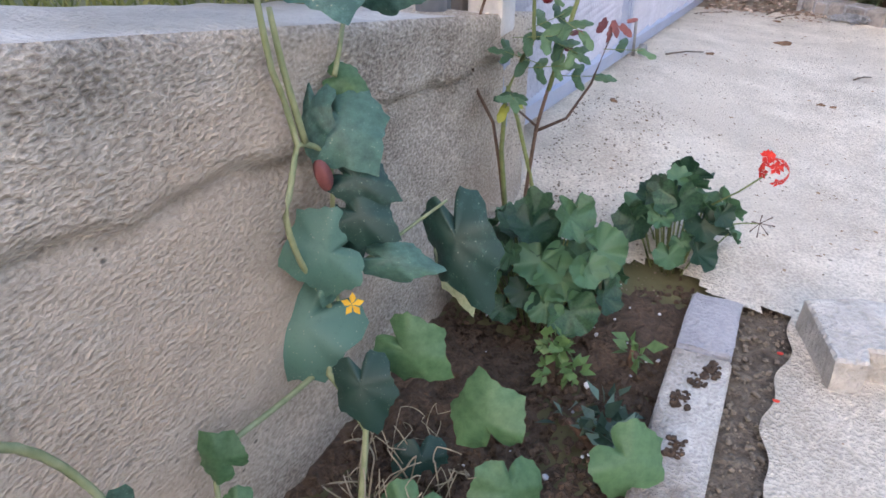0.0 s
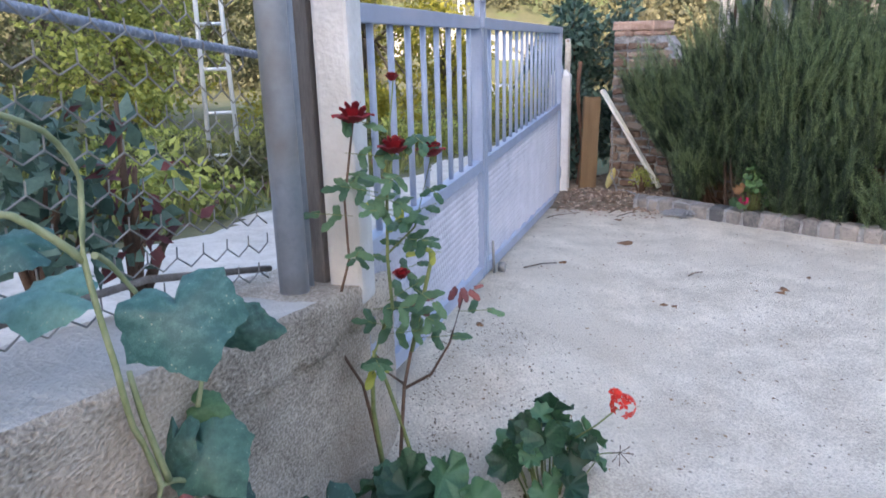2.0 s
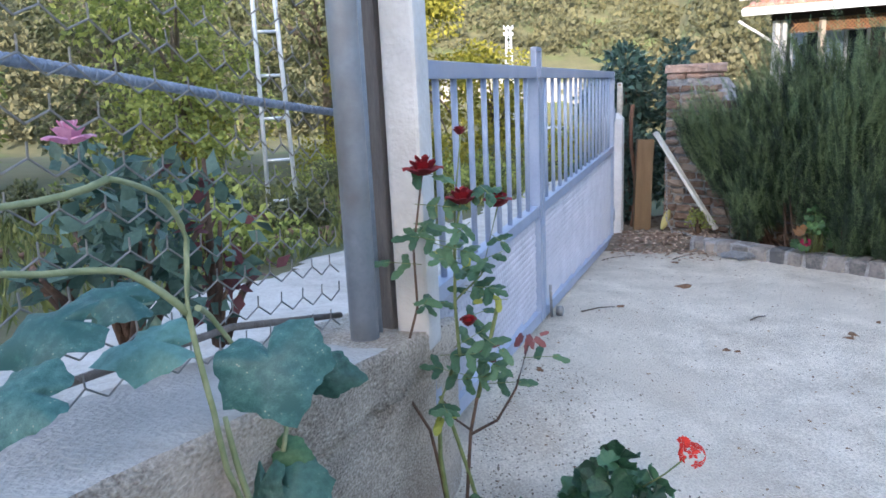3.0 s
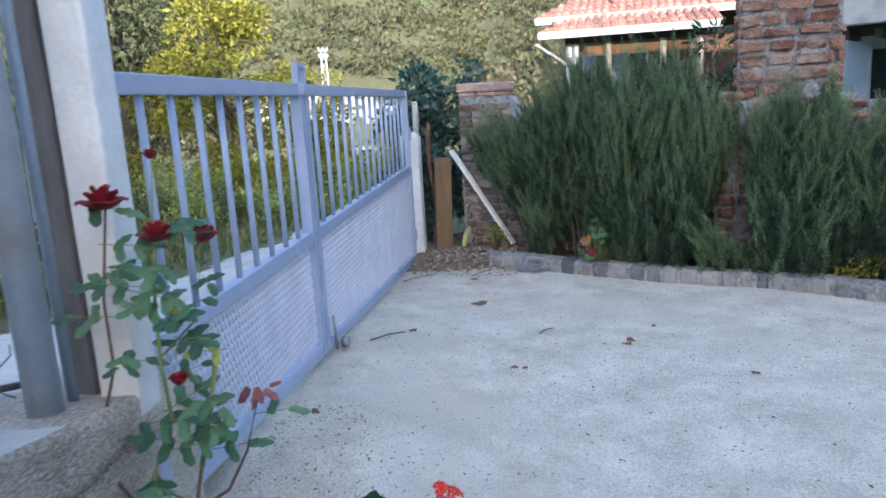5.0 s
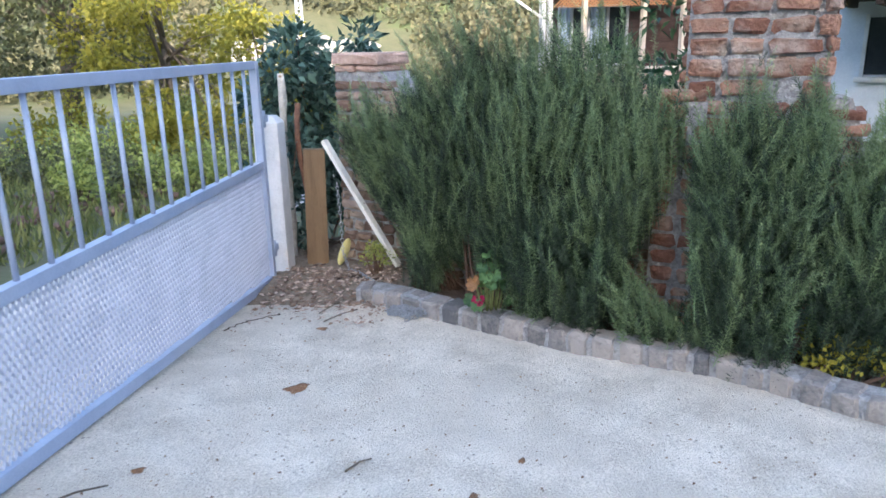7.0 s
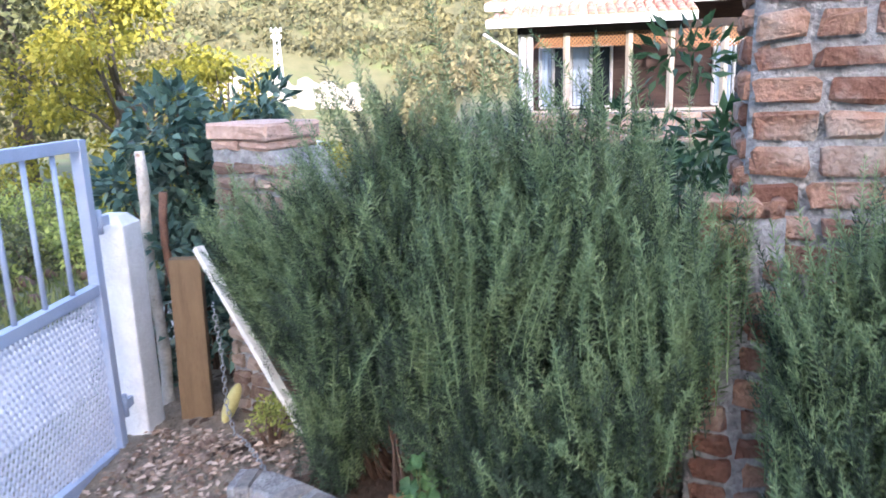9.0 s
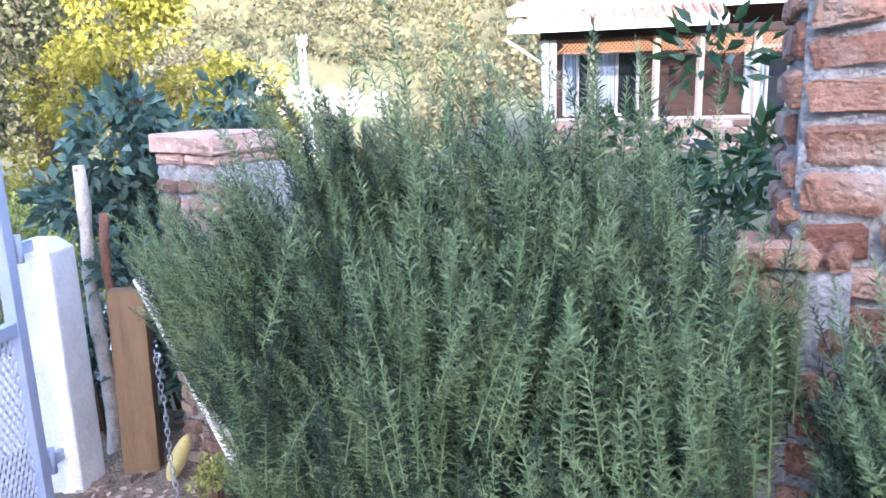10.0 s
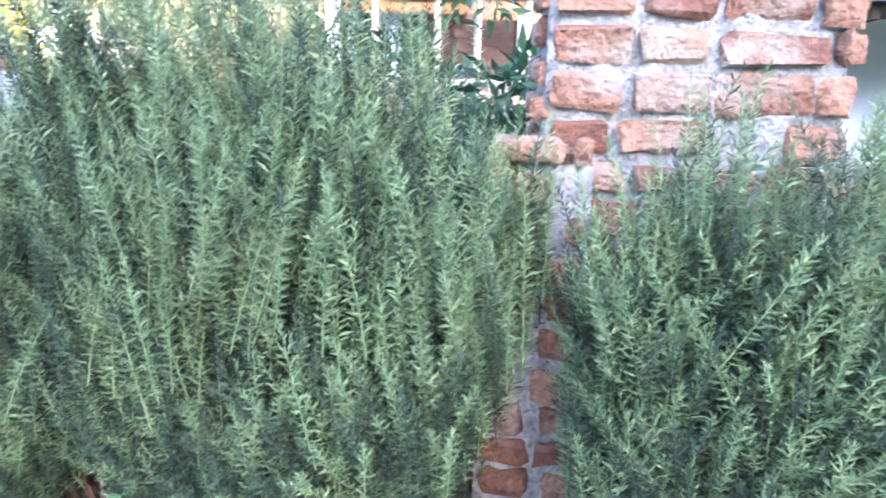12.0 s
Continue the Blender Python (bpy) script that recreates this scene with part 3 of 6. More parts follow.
# ---- fence on the wall ----
def make_fence():
    def on(s, d, z):
        return gp(s, d, wall_top(s) + z)
    bm = bmesh.new()
    tube(bm, [gp(-1.985, -0.08, 0.70), gp(-1.985, -0.08, 2.7)], 0.040, 20)
    tagged(part("fence_pipe", bm, M["pipe"]), "thick grey-blue galvanised pipe standing on the wall", "post")
    bm = box(bmesh.new(), gpose(-1.78, -0.10, 1.6), 0.06, 0.06, 1.9, 0.006)
    tagged(part("timber_post", bm, M["grey_wood"]), "weathered grey-brown timber post beside the gate post", "post")
    bm = bmesh.new()
    tube(bm, [gp(-1.865, -0.095, 0.70), gp(-1.865, -0.095, 2.7)], 0.014, 10)
    tagged(part("thin_pipe", bm, M["pipe"]), "thin grey pipe tied to a timber post", "pipe")
    bm = bmesh.new()
    pts = [gp(s, -0.19, z) for s, z in ((-5.5, 1.88), (-4, 1.66), (-2.9, 1.517), (-2.28, 1.437), (-1.5, 1.35))]
    tube(bm, pts, 0.0095, 10)
    for i in range(170):
        k = i / 169 * (len(pts) - 1.001)
        j = int(k)
        p = pts[j].lerp(pts[j + 1], k - j)
        q = (pts[j + 1] - pts[j]).normalized()
        tube(bm, [p, p + q * 0.006], 0.0110, 8)
    tagged(part("fence_rod", bm, M["rebar"]), "ribbed blue-grey steel bar along the wire fence", "rod")
    bm = bmesh.new()
    tube(bm, [gp(-5.5, -0.22, 1.45), gp(-3.2, -0.22, 1.02), gp(-2.4, -0.21, 0.93), gp(-1.9, -0.20, 0.80)], 0.009, 8)
    tagged(part("fence_pole", bm, M["grey_wood"]), "thin weathered pole lying along the foot of the fence", "pole")
    # hexagonal wire netting
    v, f = [], []
    hx, r = 0.092, 0.0023
    segs = []
    for i in range(-2, 44):
        for j in range(0, 17):
            s = -5.4 + i * hx + (j % 2) * hx / 2
            z = j * hx * 0.86
            c = lambda a, b: (s + a * hx, z + b * hx)
            segs += [(c(0, 0.29), c(0, 0.57)), (c(0, 0.29), c(0.5, 0.0)), (c(0, 0.29), c(-0.5, 0.0))]
    rng = np.random.default_rng(3)
    for (s0, z0), (s1, z1) in segs:
        if max(s0, s1) > -1.95:
            continue
        a, b = [gp(s, -0.185 + 0.02 * math.sin(s * 3 + z * 5), wall_top(s) + 0.03 + z) for s, z in ((s0, z0), (s1, z1))]
        dr = (b - a).normalized()
        e1 = dr.cross(GN).normalized() * r
        e2 = GN * r
        k = len(v)
        for p in (a, b):
            v += [p + e1, p - e1 * 0.5 + e2 * 0.87, p - e1 * 0.5 - e2 * 0.87]
        f += [(k, k + 1, k + 4, k + 3), (k + 1, k + 2, k + 5, k + 4), (k + 2, k, k + 3, k + 5)]
    ob = link("wire_netting", mesh_np("wire_netting", v, f), M["wire"])
    tagged(ob, "loose hexagonal wire netting of a fence", "netting")


make_fence()


# ---- kerbs, block ----
def make_bed_kerb():
    rng = random.Random(4)
    bm = bmesh.new()
    rough_box(bm, gpose(-1.965, 0.735, -0.02), 0.27, 0.135, 0.11, 0.004, rng, 3, 0.008)
    tagged(part("kerb_stone", bm, M["kerb_grey"], smooth=False), "short grey worn stone edging a planting bed", "kerb")
    for a, b in ((-3.3, -2.11), (-4.7, -3.32)):
        bm = bmesh.new()
        rough_box(bm, gpose((a + b) / 2, 0.735, -0.02), b - a - 0.01, 0.14, 0.115, 0.003, rng, 5, 0.008)
        tagged(part("kerb_stone", bm, M["kerb"]), "long pale concrete kerb with soil stains", "kerb")
    # broken slab piece: an L-shaped outline, 0.1 m thick
    bm = bmesh.new()
    outline = [(0.937, 1.43), (0.905, 1.18), (0.975, 1.165), (1.0, 1.215), (1.08, 1.185), (1.16, 1.17), (1.25, 1.30), (1.215, 1.37), (1.08, 1.43)]
    lo = [bm.verts.new((x, y, -0.002)) for x, y in outline]
    hi = [bm.verts.new((x + 0.006 * math.sin(9 * y), y + 0.006 * math.sin(11 * x), 0.098 + 0.006 * math.sin(7 * x + 5 * y))) for x, y in outline]
    bm.faces.new(hi)
    bm.faces.new(lo[::-1])
    for q in range(len(lo)):
        w = (q + 1) % len(lo)
        bm.faces.new((lo[q], lo[w], hi[w], hi[q]))
    bmesh.ops.recalc_face_normals(bm, faces=bm.faces[:])
    bmesh.ops.bevel(bm, geom=[e for e in bm.edges if all(v.co.z > 0.03 for v in e.verts)], offset=0.007, segments=1, affect="EDGES")
    bmesh.ops.triangulate(bm, faces=bm.faces[:])
    tagged(part("concrete_slab_piece", bm, M["block"]), "broken piece of concrete slab lying on the paving", "rubble")


make_bed_kerb()


def make_far_kerb():
    """Rough cobbles in mortar edging the bushes' bed."""
    k = thing("stone_kerb", "curved low kerb of rough cobbles set in mortar", "kerb", gp(2.4, 1.5, -0.05), kind="structure")
    ds = np.arange(0.75, 9.0, 0.02)
    pts = [gp(float(kerb_s(d)), d, float(yard_z(kerb_s(d), d))) for d in ds]
    acc = [0.0]
    for a, b in zip(pts, pts[1:]):
        acc.append(acc[-1] + (b - a).length)
    def at(l):
        i = int(np.searchsorted(acc, l)) or 1
        i = min(i, len(pts) - 1)
        t = (l - acc[i - 1]) / (acc[i] - acc[i - 1] + 1e-9)
        return pts[i - 1].lerp(pts[i], t), (pts[i] - pts[i - 1]).normalized()
    bm = bmesh.new()
    prev = None
    for l in np.arange(0, acc[-1], 0.06):
        p, t = at(l)
        n = Vector((-t.y, t.x, 0))
        h = 0.105 + 0.012 * noise.noise(p * 5)
        ring = [bm.verts.new(p + n * o + Vector((0, 0, z))) for o, z in ((-0.004, -0.05), (0.0, h - 0.012), (0.012, h), (0.15, h + 0.004), (0.16, -0.05))]
        if prev:
            for i in range(4):
                bm.faces.new((prev[i], ring[i], ring[i + 1], prev[i + 1]))
        prev = ring
    bmesh.ops.recalc_face_normals(bm, faces=bm.faces[:])
    part("mortar_bed", bm, M["mortar"], k)
    rng = random.Random(8)
    l = 0.02
    while l < acc[-1] - 0.2:
        w = rng.uniform(0.09, 0.17)
        p, t = at(l + w / 2)
        n = Vector((-t.y, t.x, 0))
        m = Matrix.Translation(p + n * 0.072 + Vector((0, 0, 0.045))) @ pose(0, 0, 0, rng.uniform(-4, 4), rng.uniform(-4, 4), math.degrees(math.atan2(t.y, t.x)))
        bm = bmesh.new()
        rough_box(bm, m, w - 0.02, 0.17, rng.uniform(0.12, 0.145), 0.008, rng, 0, 0.016)
        part("cobble", bm, M["cobble"], k)
        l += w


make_far_kerb()


# ---- walls behind the bushes ----
def courses(parent, o, u, length, z0, top_of, pitch, lmin, lmax, depth, mat_name, name, rng, jit=0.006, gap=0.016, proud=0.012, skip=0.0):
    """Rough courses of bricks or stones on the face that starts at o and runs along u."""
    u = Vector(u).normalized()
    n = Vector((u.y, -u.x, 0))
    yaw = math.degrees(math.atan2(u.y, u.x))
    z = z0
    row = 0
    while z < 3.2:
        h = pitch * rng.uniform(0.85, 1.15)
        x = -rng.uniform(0, lmax * 0.3) * (row % 2)
        while x < length - 0.03:
            w = rng.uniform(lmin, lmax)
            a, b = max(x, 0), min(x + w, length)
            if b - a > 0.05 and z + h < top_of((a + b) / 2) and rng.random() > skip:
                m = Matrix.Translation(o + u * (a + b) / 2 + Vector((0, 0, z + h / 2 + rng.uniform(-0.005, 0.005))) - n * (depth / 2 - proud - rng.uniform(0, 0.012))) @ pose(0, 0, 0, rng.uniform(-3, 3), rng.uniform(-3, 3), yaw + rng.uniform(-3, 3))
                bm = bmesh.new()
                rough_box(bm, m, b - a - gap * rng.uniform(0.7, 1.6), depth, h - gap * rng.uniform(0.7, 1.5), jit, rng, 0, 0.012)
                part(name, bm, M[mat_name], parent)
            x += w
        z += h
        row += 1


def core(parent, o, u, length, z0, top_of, thick, material, lumps=0.02):
    u = Vector(u).normalized()
    n = Vector((u.y, -u.x, 0))
    bm = bmesh.new()
    xs = np.linspace(0, length, max(2, int(length / 0.04)) + 1)
    zs = np.linspace(0, 1, 40)
    front, back = [], []
    for x in xs:
        t = top_of(x)
        front.append([bm.verts.new(o + u * x + Vector((0, 0, z0 + (t - z0) * k)) - n * (0.005 + lumps * noise.noise(Vector((x * 14, k * t * 14, 3))))) for k in zs])
        back.append([bm.verts.new(o + u * x + Vector((0, 0, z0 + (t - z0) * k)) - n * thick) for k in (0, 1)])
    for i in range(len(xs) - 1):
        for j in range(len(zs) - 1):
            bm.faces.new((front[i][j], front[i + 1][j], front[i + 1][j + 1], front[i][j + 1])).smooth = True
        bm.faces.new((back[i][0], back[i][1], back[i + 1][1], back[i + 1][0]))
        bm.faces.new((front[i][-1], front[i + 1][-1], back[i + 1][1], back[i][1]))
    for i in (0, -1):
        bm.faces.new([*front[i], back[i][1], back[i][0]])
    bmesh.ops.recalc_face_normals(bm, faces=bm.faces[:])
    part("mortar_core", bm, material, parent)


def make_walls():
    rng = random.Random(11)
    # brick pillar, with a face to the yard and one to its end
    a, b = Vector((4.425, 4.405, 0)), Vector((4.958, 3.914, 0))
    u = (b - a).normalized()
    n = Vector((u.y, -u.x, 0))
    wide = (b - a).length
    p = thing("brick_pillar", "tall pillar of rough red bricks with thick grey mortar", "pillar", a, kind="structure")
    core(p, a, u, wide - 0.03, -0.12, lambda x: 3.0, 0.45, M["mortar"], 0.034)
    courses(p, a, u, wide, -0.1, lambda x: 2.95, 0.098, 0.13, 0.27, 0.11, "brick", "brick", rng, jit=0.011, gap=0.022, proud=0.013, skip=0.03)
    courses(p, a - n * 0.45, n, 0.45, -0.1, lambda x: 2.95, 0.092, 0.15, 0.24, 0.09, "brick", "brick", rng, gap=0.024, proud=0.02)
    # broken stub before the pillar's corner
    st = thing("wall_stub", "broken brick stub with a mortared top against the pillar", "wall", a, kind="structure")
    o3 = a - u * 0.135 + n * 0.06
    def stub_top(x):
        return float(np.interp(x, [0, 0.03, 0.10, 0.30], [1.20, 1.29, 1.335, 1.34]))
    core(st, o3, u, 0.26, -0.12, lambda x: stub_top(x) - 0.05, 0.28, M["mortar"], 0.03)
    for k in range(2):
        bm = bmesh.new()
        rough_box(bm, Matrix.Translation(o3 + u * (0.07 + 0.12 * k) - n * 0.14 + Vector((0, 0, 1.29 + 0.012 * k))) @ pose(0, 0, 0, 3, 4 - 6 * k, -43), 0.115, 0.22, 0.07, 0.012, rng, 0, 0.014)
        part("brick", bm, M["brick"], st)
    courses(st, o3, u, 0.27, -0.1, lambda x: stub_top(x) + 0.03, 0.098, 0.11, 0.21, 0.10, "brick", "brick", rng, jit=0.011, gap=0.026, proud=0.012, skip=0.05)
    # low wall going on past the pillar
    lw = thing("low_wall", "low wall of rough bricks and stones beside the pillar", "wall", b, kind="structure")
    o4 = b - n * 0.07 - u * 0.02
    def low_top(x):
        return float(np.interp(x, [0, 0.13, 0.22, 0.5, 2.4], [1.31, 1.30, 0.98, 0.80, 0.72]))
    core(lw, o4, u, 2.4, -0.12, low_top, 0.34, M["mortar"], 0.03)
    courses(lw, o4, u, 2.4, -0.1, low_top, 0.092, 0.12, 0.24, 0.10, "brick", "brick", rng, jit=0.011, gap=0.024, proud=0.014, skip=0.04)
    # low wall from the gate corner to the pillar
    c, e = Vector((3.05, 6.65, 0)), Vector((4.44, 4.62, 0))
    u2 = (e - c).normalized()
    ln = (e - c).length
    def top(x):
        return float(np.interp(x, [0, 0.44, 0.60, 0.95, ln], [1.44, 1.43, 1.24, 1.06, 1.02]))
    w = thing("low_wall", "broken low wall of brown stones and bricks in grey mortar", "wall", c, kind="structure")
    core(w, c, u2, ln, -0.12, top, 0.36, M["mortar"])
    courses(w, c, u2, ln, -0.1, lambda x: top(x) + 0.02, 0.082, 0.10, 0.22, 0.10, "stone", "stone", rng, jit=0.011, gap=0.02, proud=0.018)
    nn = Vector((u2.y, -u2.x, 0))
    courses(w, c - nn * 0.36, nn, 0.36, -0.1, lambda x: 1.46, 0.085, 0.12, 0.22, 0.09, "stone", "stone", rng, jit=0.009)
    # cap bricks
    yaw = math.degrees(math.atan2(u2.y, u2.x))
    for x, z, l, d2, h2 in ((0.21, 1.525, 0.44, 0.40, 0.085), (0.10, 1.455, 0.20, 0.36, 0.05), (0.31, 1.455, 0.20, 0.36, 0.05)):
        bm = bmesh.new()
        rough_box(bm, Matrix.Translation(c + u2 * x - nn * 0.17 + Vector((0, 0, z))) @ pose(0, 0, 0, 0, 1, yaw), l, d2, h2, 0.006, rng, 1, 0.012)
        part("cap_brick", bm, M["cap"], w, "pale pink weathered cap brick")


make_walls()


# ---- corner by the gate post ----
def make_corner():
    rng = random.Random(5)
    bm = bmesh.new()
    rough_box(bm, pose(2.845, 6.70, 0.36, 0, 1.5, -14), 0.165, 0.09, 1.0, 0.002, rng, 2, 0.005)
    tagged(part("timber_board", bm, M["board"]), "thick brown board standing upright beside the gate post", "board")
    bm = bmesh.new()
    p, q = Vector((2.92, 6.60, 0.93)), Vector((3.30, 6.06, 0.035))
    m = Matrix.Translation((p + q) / 2) @ (q - p).to_track_quat("X", "Z").to_matrix().to_4x4()
    rough_box(bm, m, (q - p).length, 0.055, 0.03, 0.002, rng, 3, 0.003)
    tagged(part("white_plank", bm, M["peel"]), "narrow plank with peeling white paint leaning on a board", "plank")
    bm = bmesh.new()
    tube(bm, [Vector((2.69 + 0.01 * math.sin(z * 6), 6.98 + 0.012 * math.sin(z * 9), z)) for z in np.linspace(-0.15, 1.42, 16)], [0.038 - 0.008 * k / 15 + 0.004 * math.sin(k * 2) for k in range(16)], 10)
    tagged(part("stake", bm, M["bark_white"]), "crooked whitewashed wooden stake with flaking bark", "stake")
    bm = bmesh.new()
    tube(bm, [Vector((2.80 + 0.03 * math.sin(z * 5), 6.86, z)) for z in np.linspace(-0.1, 1.2, 10)], 0.022, 8)
    tagged(part("stake", bm, M["rust"]), "thin dark reddish stake", "stake")
    # chain
    chain = thing("chain", "grey steel link chain hanging to the ground", "chain", (2.97, 6.42, -0.05))
    pts = [Vector((2.955, 6.42, 0.62)), Vector((2.97, 6.42, 0.35)), Vector((2.965, 6.40, 0.10)), Vector((2.985, 6.30, -0.02)), Vector((3.02, 6.15, 0.0)), Vector((3.06, 5.85, 0.0)), Vector((3.07, 5.62, -0.03)), Vector((3.08, 5.45, -0.045))]
    rc = random.Random(9)
    for i in range(60):
        w, q = rc.uniform(0, 6.283), math.sqrt(rc.random())
        pts.append(Vector((3.15 + 0.17 * q * math.cos(w) + 0.05 * math.sin(w), 5.32 + 0.15 * q * math.sin(w) - 0.06 * math.cos(w), -0.045 + 0.035 * (1 - q) + rc.uniform(0, 0.012))))
    bm = bmesh.new()
    res = []
    for i in range(12):
        t = 6.2832 * i / 12
        res.append(Vector((0.010 * math.cos(t), 0, (0.010 * math.sin(t)) + (0.009 if math.sin(t) > 0 else -0.009))))
    tube(bm, res + [res[0]], 0.0032, 6)
    me = bpy.data.meshes.new("chain_link")
    bm.to_mesh(me)
    bm.free()
    seg = [(b - a).length for a, b in zip(pts, pts[1:])]
    total, l, i = sum(seg), 0.0, 0
    while l < total - 0.02:
        k, r = 0, l
        while r > seg[k]:
            r -= seg[k]
            k += 1
        d = (pts[k + 1] - pts[k]).normalized()
        ob = link("chain_link", me, M["chain"], chain)
        ob.matrix_basis = Matrix.Translation(pts[k] + d * r) @ d.to_track_quat("Z", "Y").to_matrix().to_4x4() @ pose(0, 0, 0, 0, 0, 90 * (i % 2))
        l += 0.031
        i += 1
    # yellow shell of dry gourd
    bm = bmesh.new()
    bmesh.ops.create_uvsphere(bm, u_segments=16, v_segments=10, radius=1)
    for v in bm.verts:
        v.co = Vector((v.co.x * 0.045, v.co.y * 0.03, v.co.z * 0.11 + 0.02 * v.co.x))
    bmesh.ops.transform(bm, matrix=pose(3.0, 6.50, 0.07, 0, 28, 30), verts=bm.verts[:])
    tagged(part("gourd", bm, mat("gourd", (0.42, 0.38, 0.14), (0.60, 0.55, 0.26), scale=12, rough=0.5, bump=0.1), smooth=True), "long pale yellow dry gourd leaning in a corner", "gourd")


make_corner()


# ---- rosemary ----
def sprig_np(rng, length, n, nl, spread=1.0):
    """Needles round a stem of that length along +y: positions and directions."""
    t = np.linspace(0.03, 1, n)
    ang = np.arange(n) * 2.4 + rng.uniform(0, 6)
    bend = 0.10 * length * t ** 2
    pos = np.stack([bend, t * length, 0 * t], 1)
    tilt = np.interp(t, [0, 0.6, 0.9, 1], [1.25, 1.1, 0.8, 0.3]) * spread
    d = np.stack([np.cos(ang) * np.sin(tilt), np.cos(tilt), np.sin(ang) * np.sin(tilt)], 1)
    size = nl * np.interp(t, [0, 0.2, 0.8, 1], [0.7, 1.0, 0.95, 0.55]) * rng.uniform(0.8, 1.2, n)
    return pos, d, size


def sprig_template(seed, length=0.35, n=84, nl=0.031):
    rng = np.random.default_rng(seed)
    pos, d, size = sprig_np(rng, length, n, nl)
    v, f = scatter(NEEDLE_V, NEEDLE_F, frames_np(pos, d, 0.5, size, rng))
    ys = np.linspace(0, length, 4)
    sv, sf = [], []
    for y in ys:
        x = 0.10 * length * (y / length) ** 2
        r = 0.0022 * (1 - 0.6 * y / length)
        sv += [(x + r, y, 0), (x - r / 2, y, r), (x - r / 2, y, -r)]
    for i in range(3):
        for k in range(3):
            a, b = 3 * i + k, 3 * i + (k + 1) % 3
            sf += [(a, b, b + 3), (a, b + 3, a + 3)]
    nv = len(v)
    return np.concatenate([v, np.array(sv)]), np.concatenate([f, np.array(sf) + nv])


def make_rosemary(name, label, base_a, base_b, height, depth, count, seed, out, fan=(0.72, 0.42), lean=(0, 0), near=120, skirt_out=(0.15, 0.8, 1.25), inset=0.45, clear=(0.5, 0.34, 0.14)):
    """A bush whose sprigs fan from a strip of ground up and out."""
    rng = np.random.default_rng(seed)
    A, B = np.array(base_a), np.array(base_b)
    ax = (B - A) / np.linalg.norm(B - A)
    o = np.array(out) / np.linalg.norm(out)
    bush = thing(name, label, "bush", tuple((A + B) / 2), group="rosemary bushes")
    # where each sprig's tip is
    u = rng.uniform(0, 1, count)
    th = rng.uniform(-1.5, 0.85, count)
    k = rng.uniform(0.35, 1.0, count) ** 0.45
    hu = np.array([height(x) for x in u])
    du = np.array([depth(x) for x in u])
    cu, ct = rng.uniform(0, 1, 60), rng.uniform(-1.5, 0.85, 60)
    near_c = np.argmin((u[:, None] - cu) ** 2 * 3 + (th[:, None] - ct) ** 2, 1)
    tuft = rng.uniform(-0.20, 0.08, 60)[near_c]
    lump = 1 + tuft + rng.normal(size=count) * 0.05
    lat = np.sin(th) * du * k * lump
    up = np.maximum(0.05, np.maximum(0.0, np.cos(th)) ** 0.6 * hu * k * lump)
    skirt = rng.uniform(0, 1, count) < 0.17
    lat = np.where(skirt, -du * rng.uniform(0.35, 1.0, count) * np.interp(u, [0, 0.5, 1], skirt_out), lat)
    up = np.where(skirt, rng.uniform(0.16, 0.62, count) * hu * 0.75, up)
    th = np.where(skirt, -1.2, th)
    low = (lat < 0) & (up < 0.5 * hu)
    lat = np.where(low, lat * np.interp(u, [0, 0.62], [inset, 1]), lat)
    up = np.where(low, np.maximum(up, np.interp(u, [0, 0.3, 0.55], clear) * rng.uniform(0.6, 1.2, count)), up)
    along = (u - 0.5) * (fan[0] + fan[1] * up)
    C = (A + B) / 2
    pos = C[None] + ax[None] * (along * np.linalg.norm(B - A))[:, None] - o[None] * lat[:, None]
    end = np.where(u < 0.5, -1, 1) * np.maximum(0, np.abs(u - 0.5) - 0.3) * 5
    pos[:, 2] += up
    pos[:, :2] += np.array(lean)[None] * up[:, None]
    fwd = np.stack([np.zeros(count), np.zeros(count), np.ones(count)], 1) * 1.0
    fwd += -o[None] * (np.sin(th) * 0.50)[:, None] + ax[None] * (end * 0.10 + np.where(u < 0.5, 0.66, 0.22) * (u - 0.5))[:, None] + rng.normal(size=(count, 3)) * 0.17 + (rng.normal(size=(60, 3)) * 0.15)[near_c]
    fwd[:, :2] += np.array(lean)[None] * 0.8
    fwd /= np.linalg.norm(fwd, axis=1, keepdims=True)
    scale = rng.uniform(0.75, 1.3, count)
    # woody limbs
    for i in range(26):
        bm = bmesh.new()
        j = rng.integers(count)
        p1 = pos[j] * 0.62 + C * 0.38
        p0 = C + ax * (u[j] - 0.5) * np.linalg.norm(B - A) * 0.55 + rng.normal(size=3) * 0.05
        p0[2] = C[2] - 0.05
        m1 = p0 * 0.45 + p1 * 0.55 + np.array([0, 0, -0.12])
        tube(bm, [p0, p0 * 0.6 + m1 * 0.4, m1, p1], [0.012, 0.010, 0.007, 0.004], 6)
        part("branch", bm, M["woody"], bush)
    # foremost, mostly upper sprigs single and bright, painting top light; the rest joined
    temps = [sprig_template(seed * 10 + q) for q in range(6)]
    which = rng.integers(6, size=count)
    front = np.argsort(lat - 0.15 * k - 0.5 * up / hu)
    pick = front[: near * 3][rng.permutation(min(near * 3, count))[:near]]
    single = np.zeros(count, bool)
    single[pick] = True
    base = pos - fwd * (0.30 * scale)[:, None]
    mats = frames_np(base, fwd, 1.0, scale, rng)
    meshes = []
    for q in range(6):
        me = mesh_np("sprig", *temps[q])
        me.materials.append(M["rosemary_tip"])
        meshes.append(me)
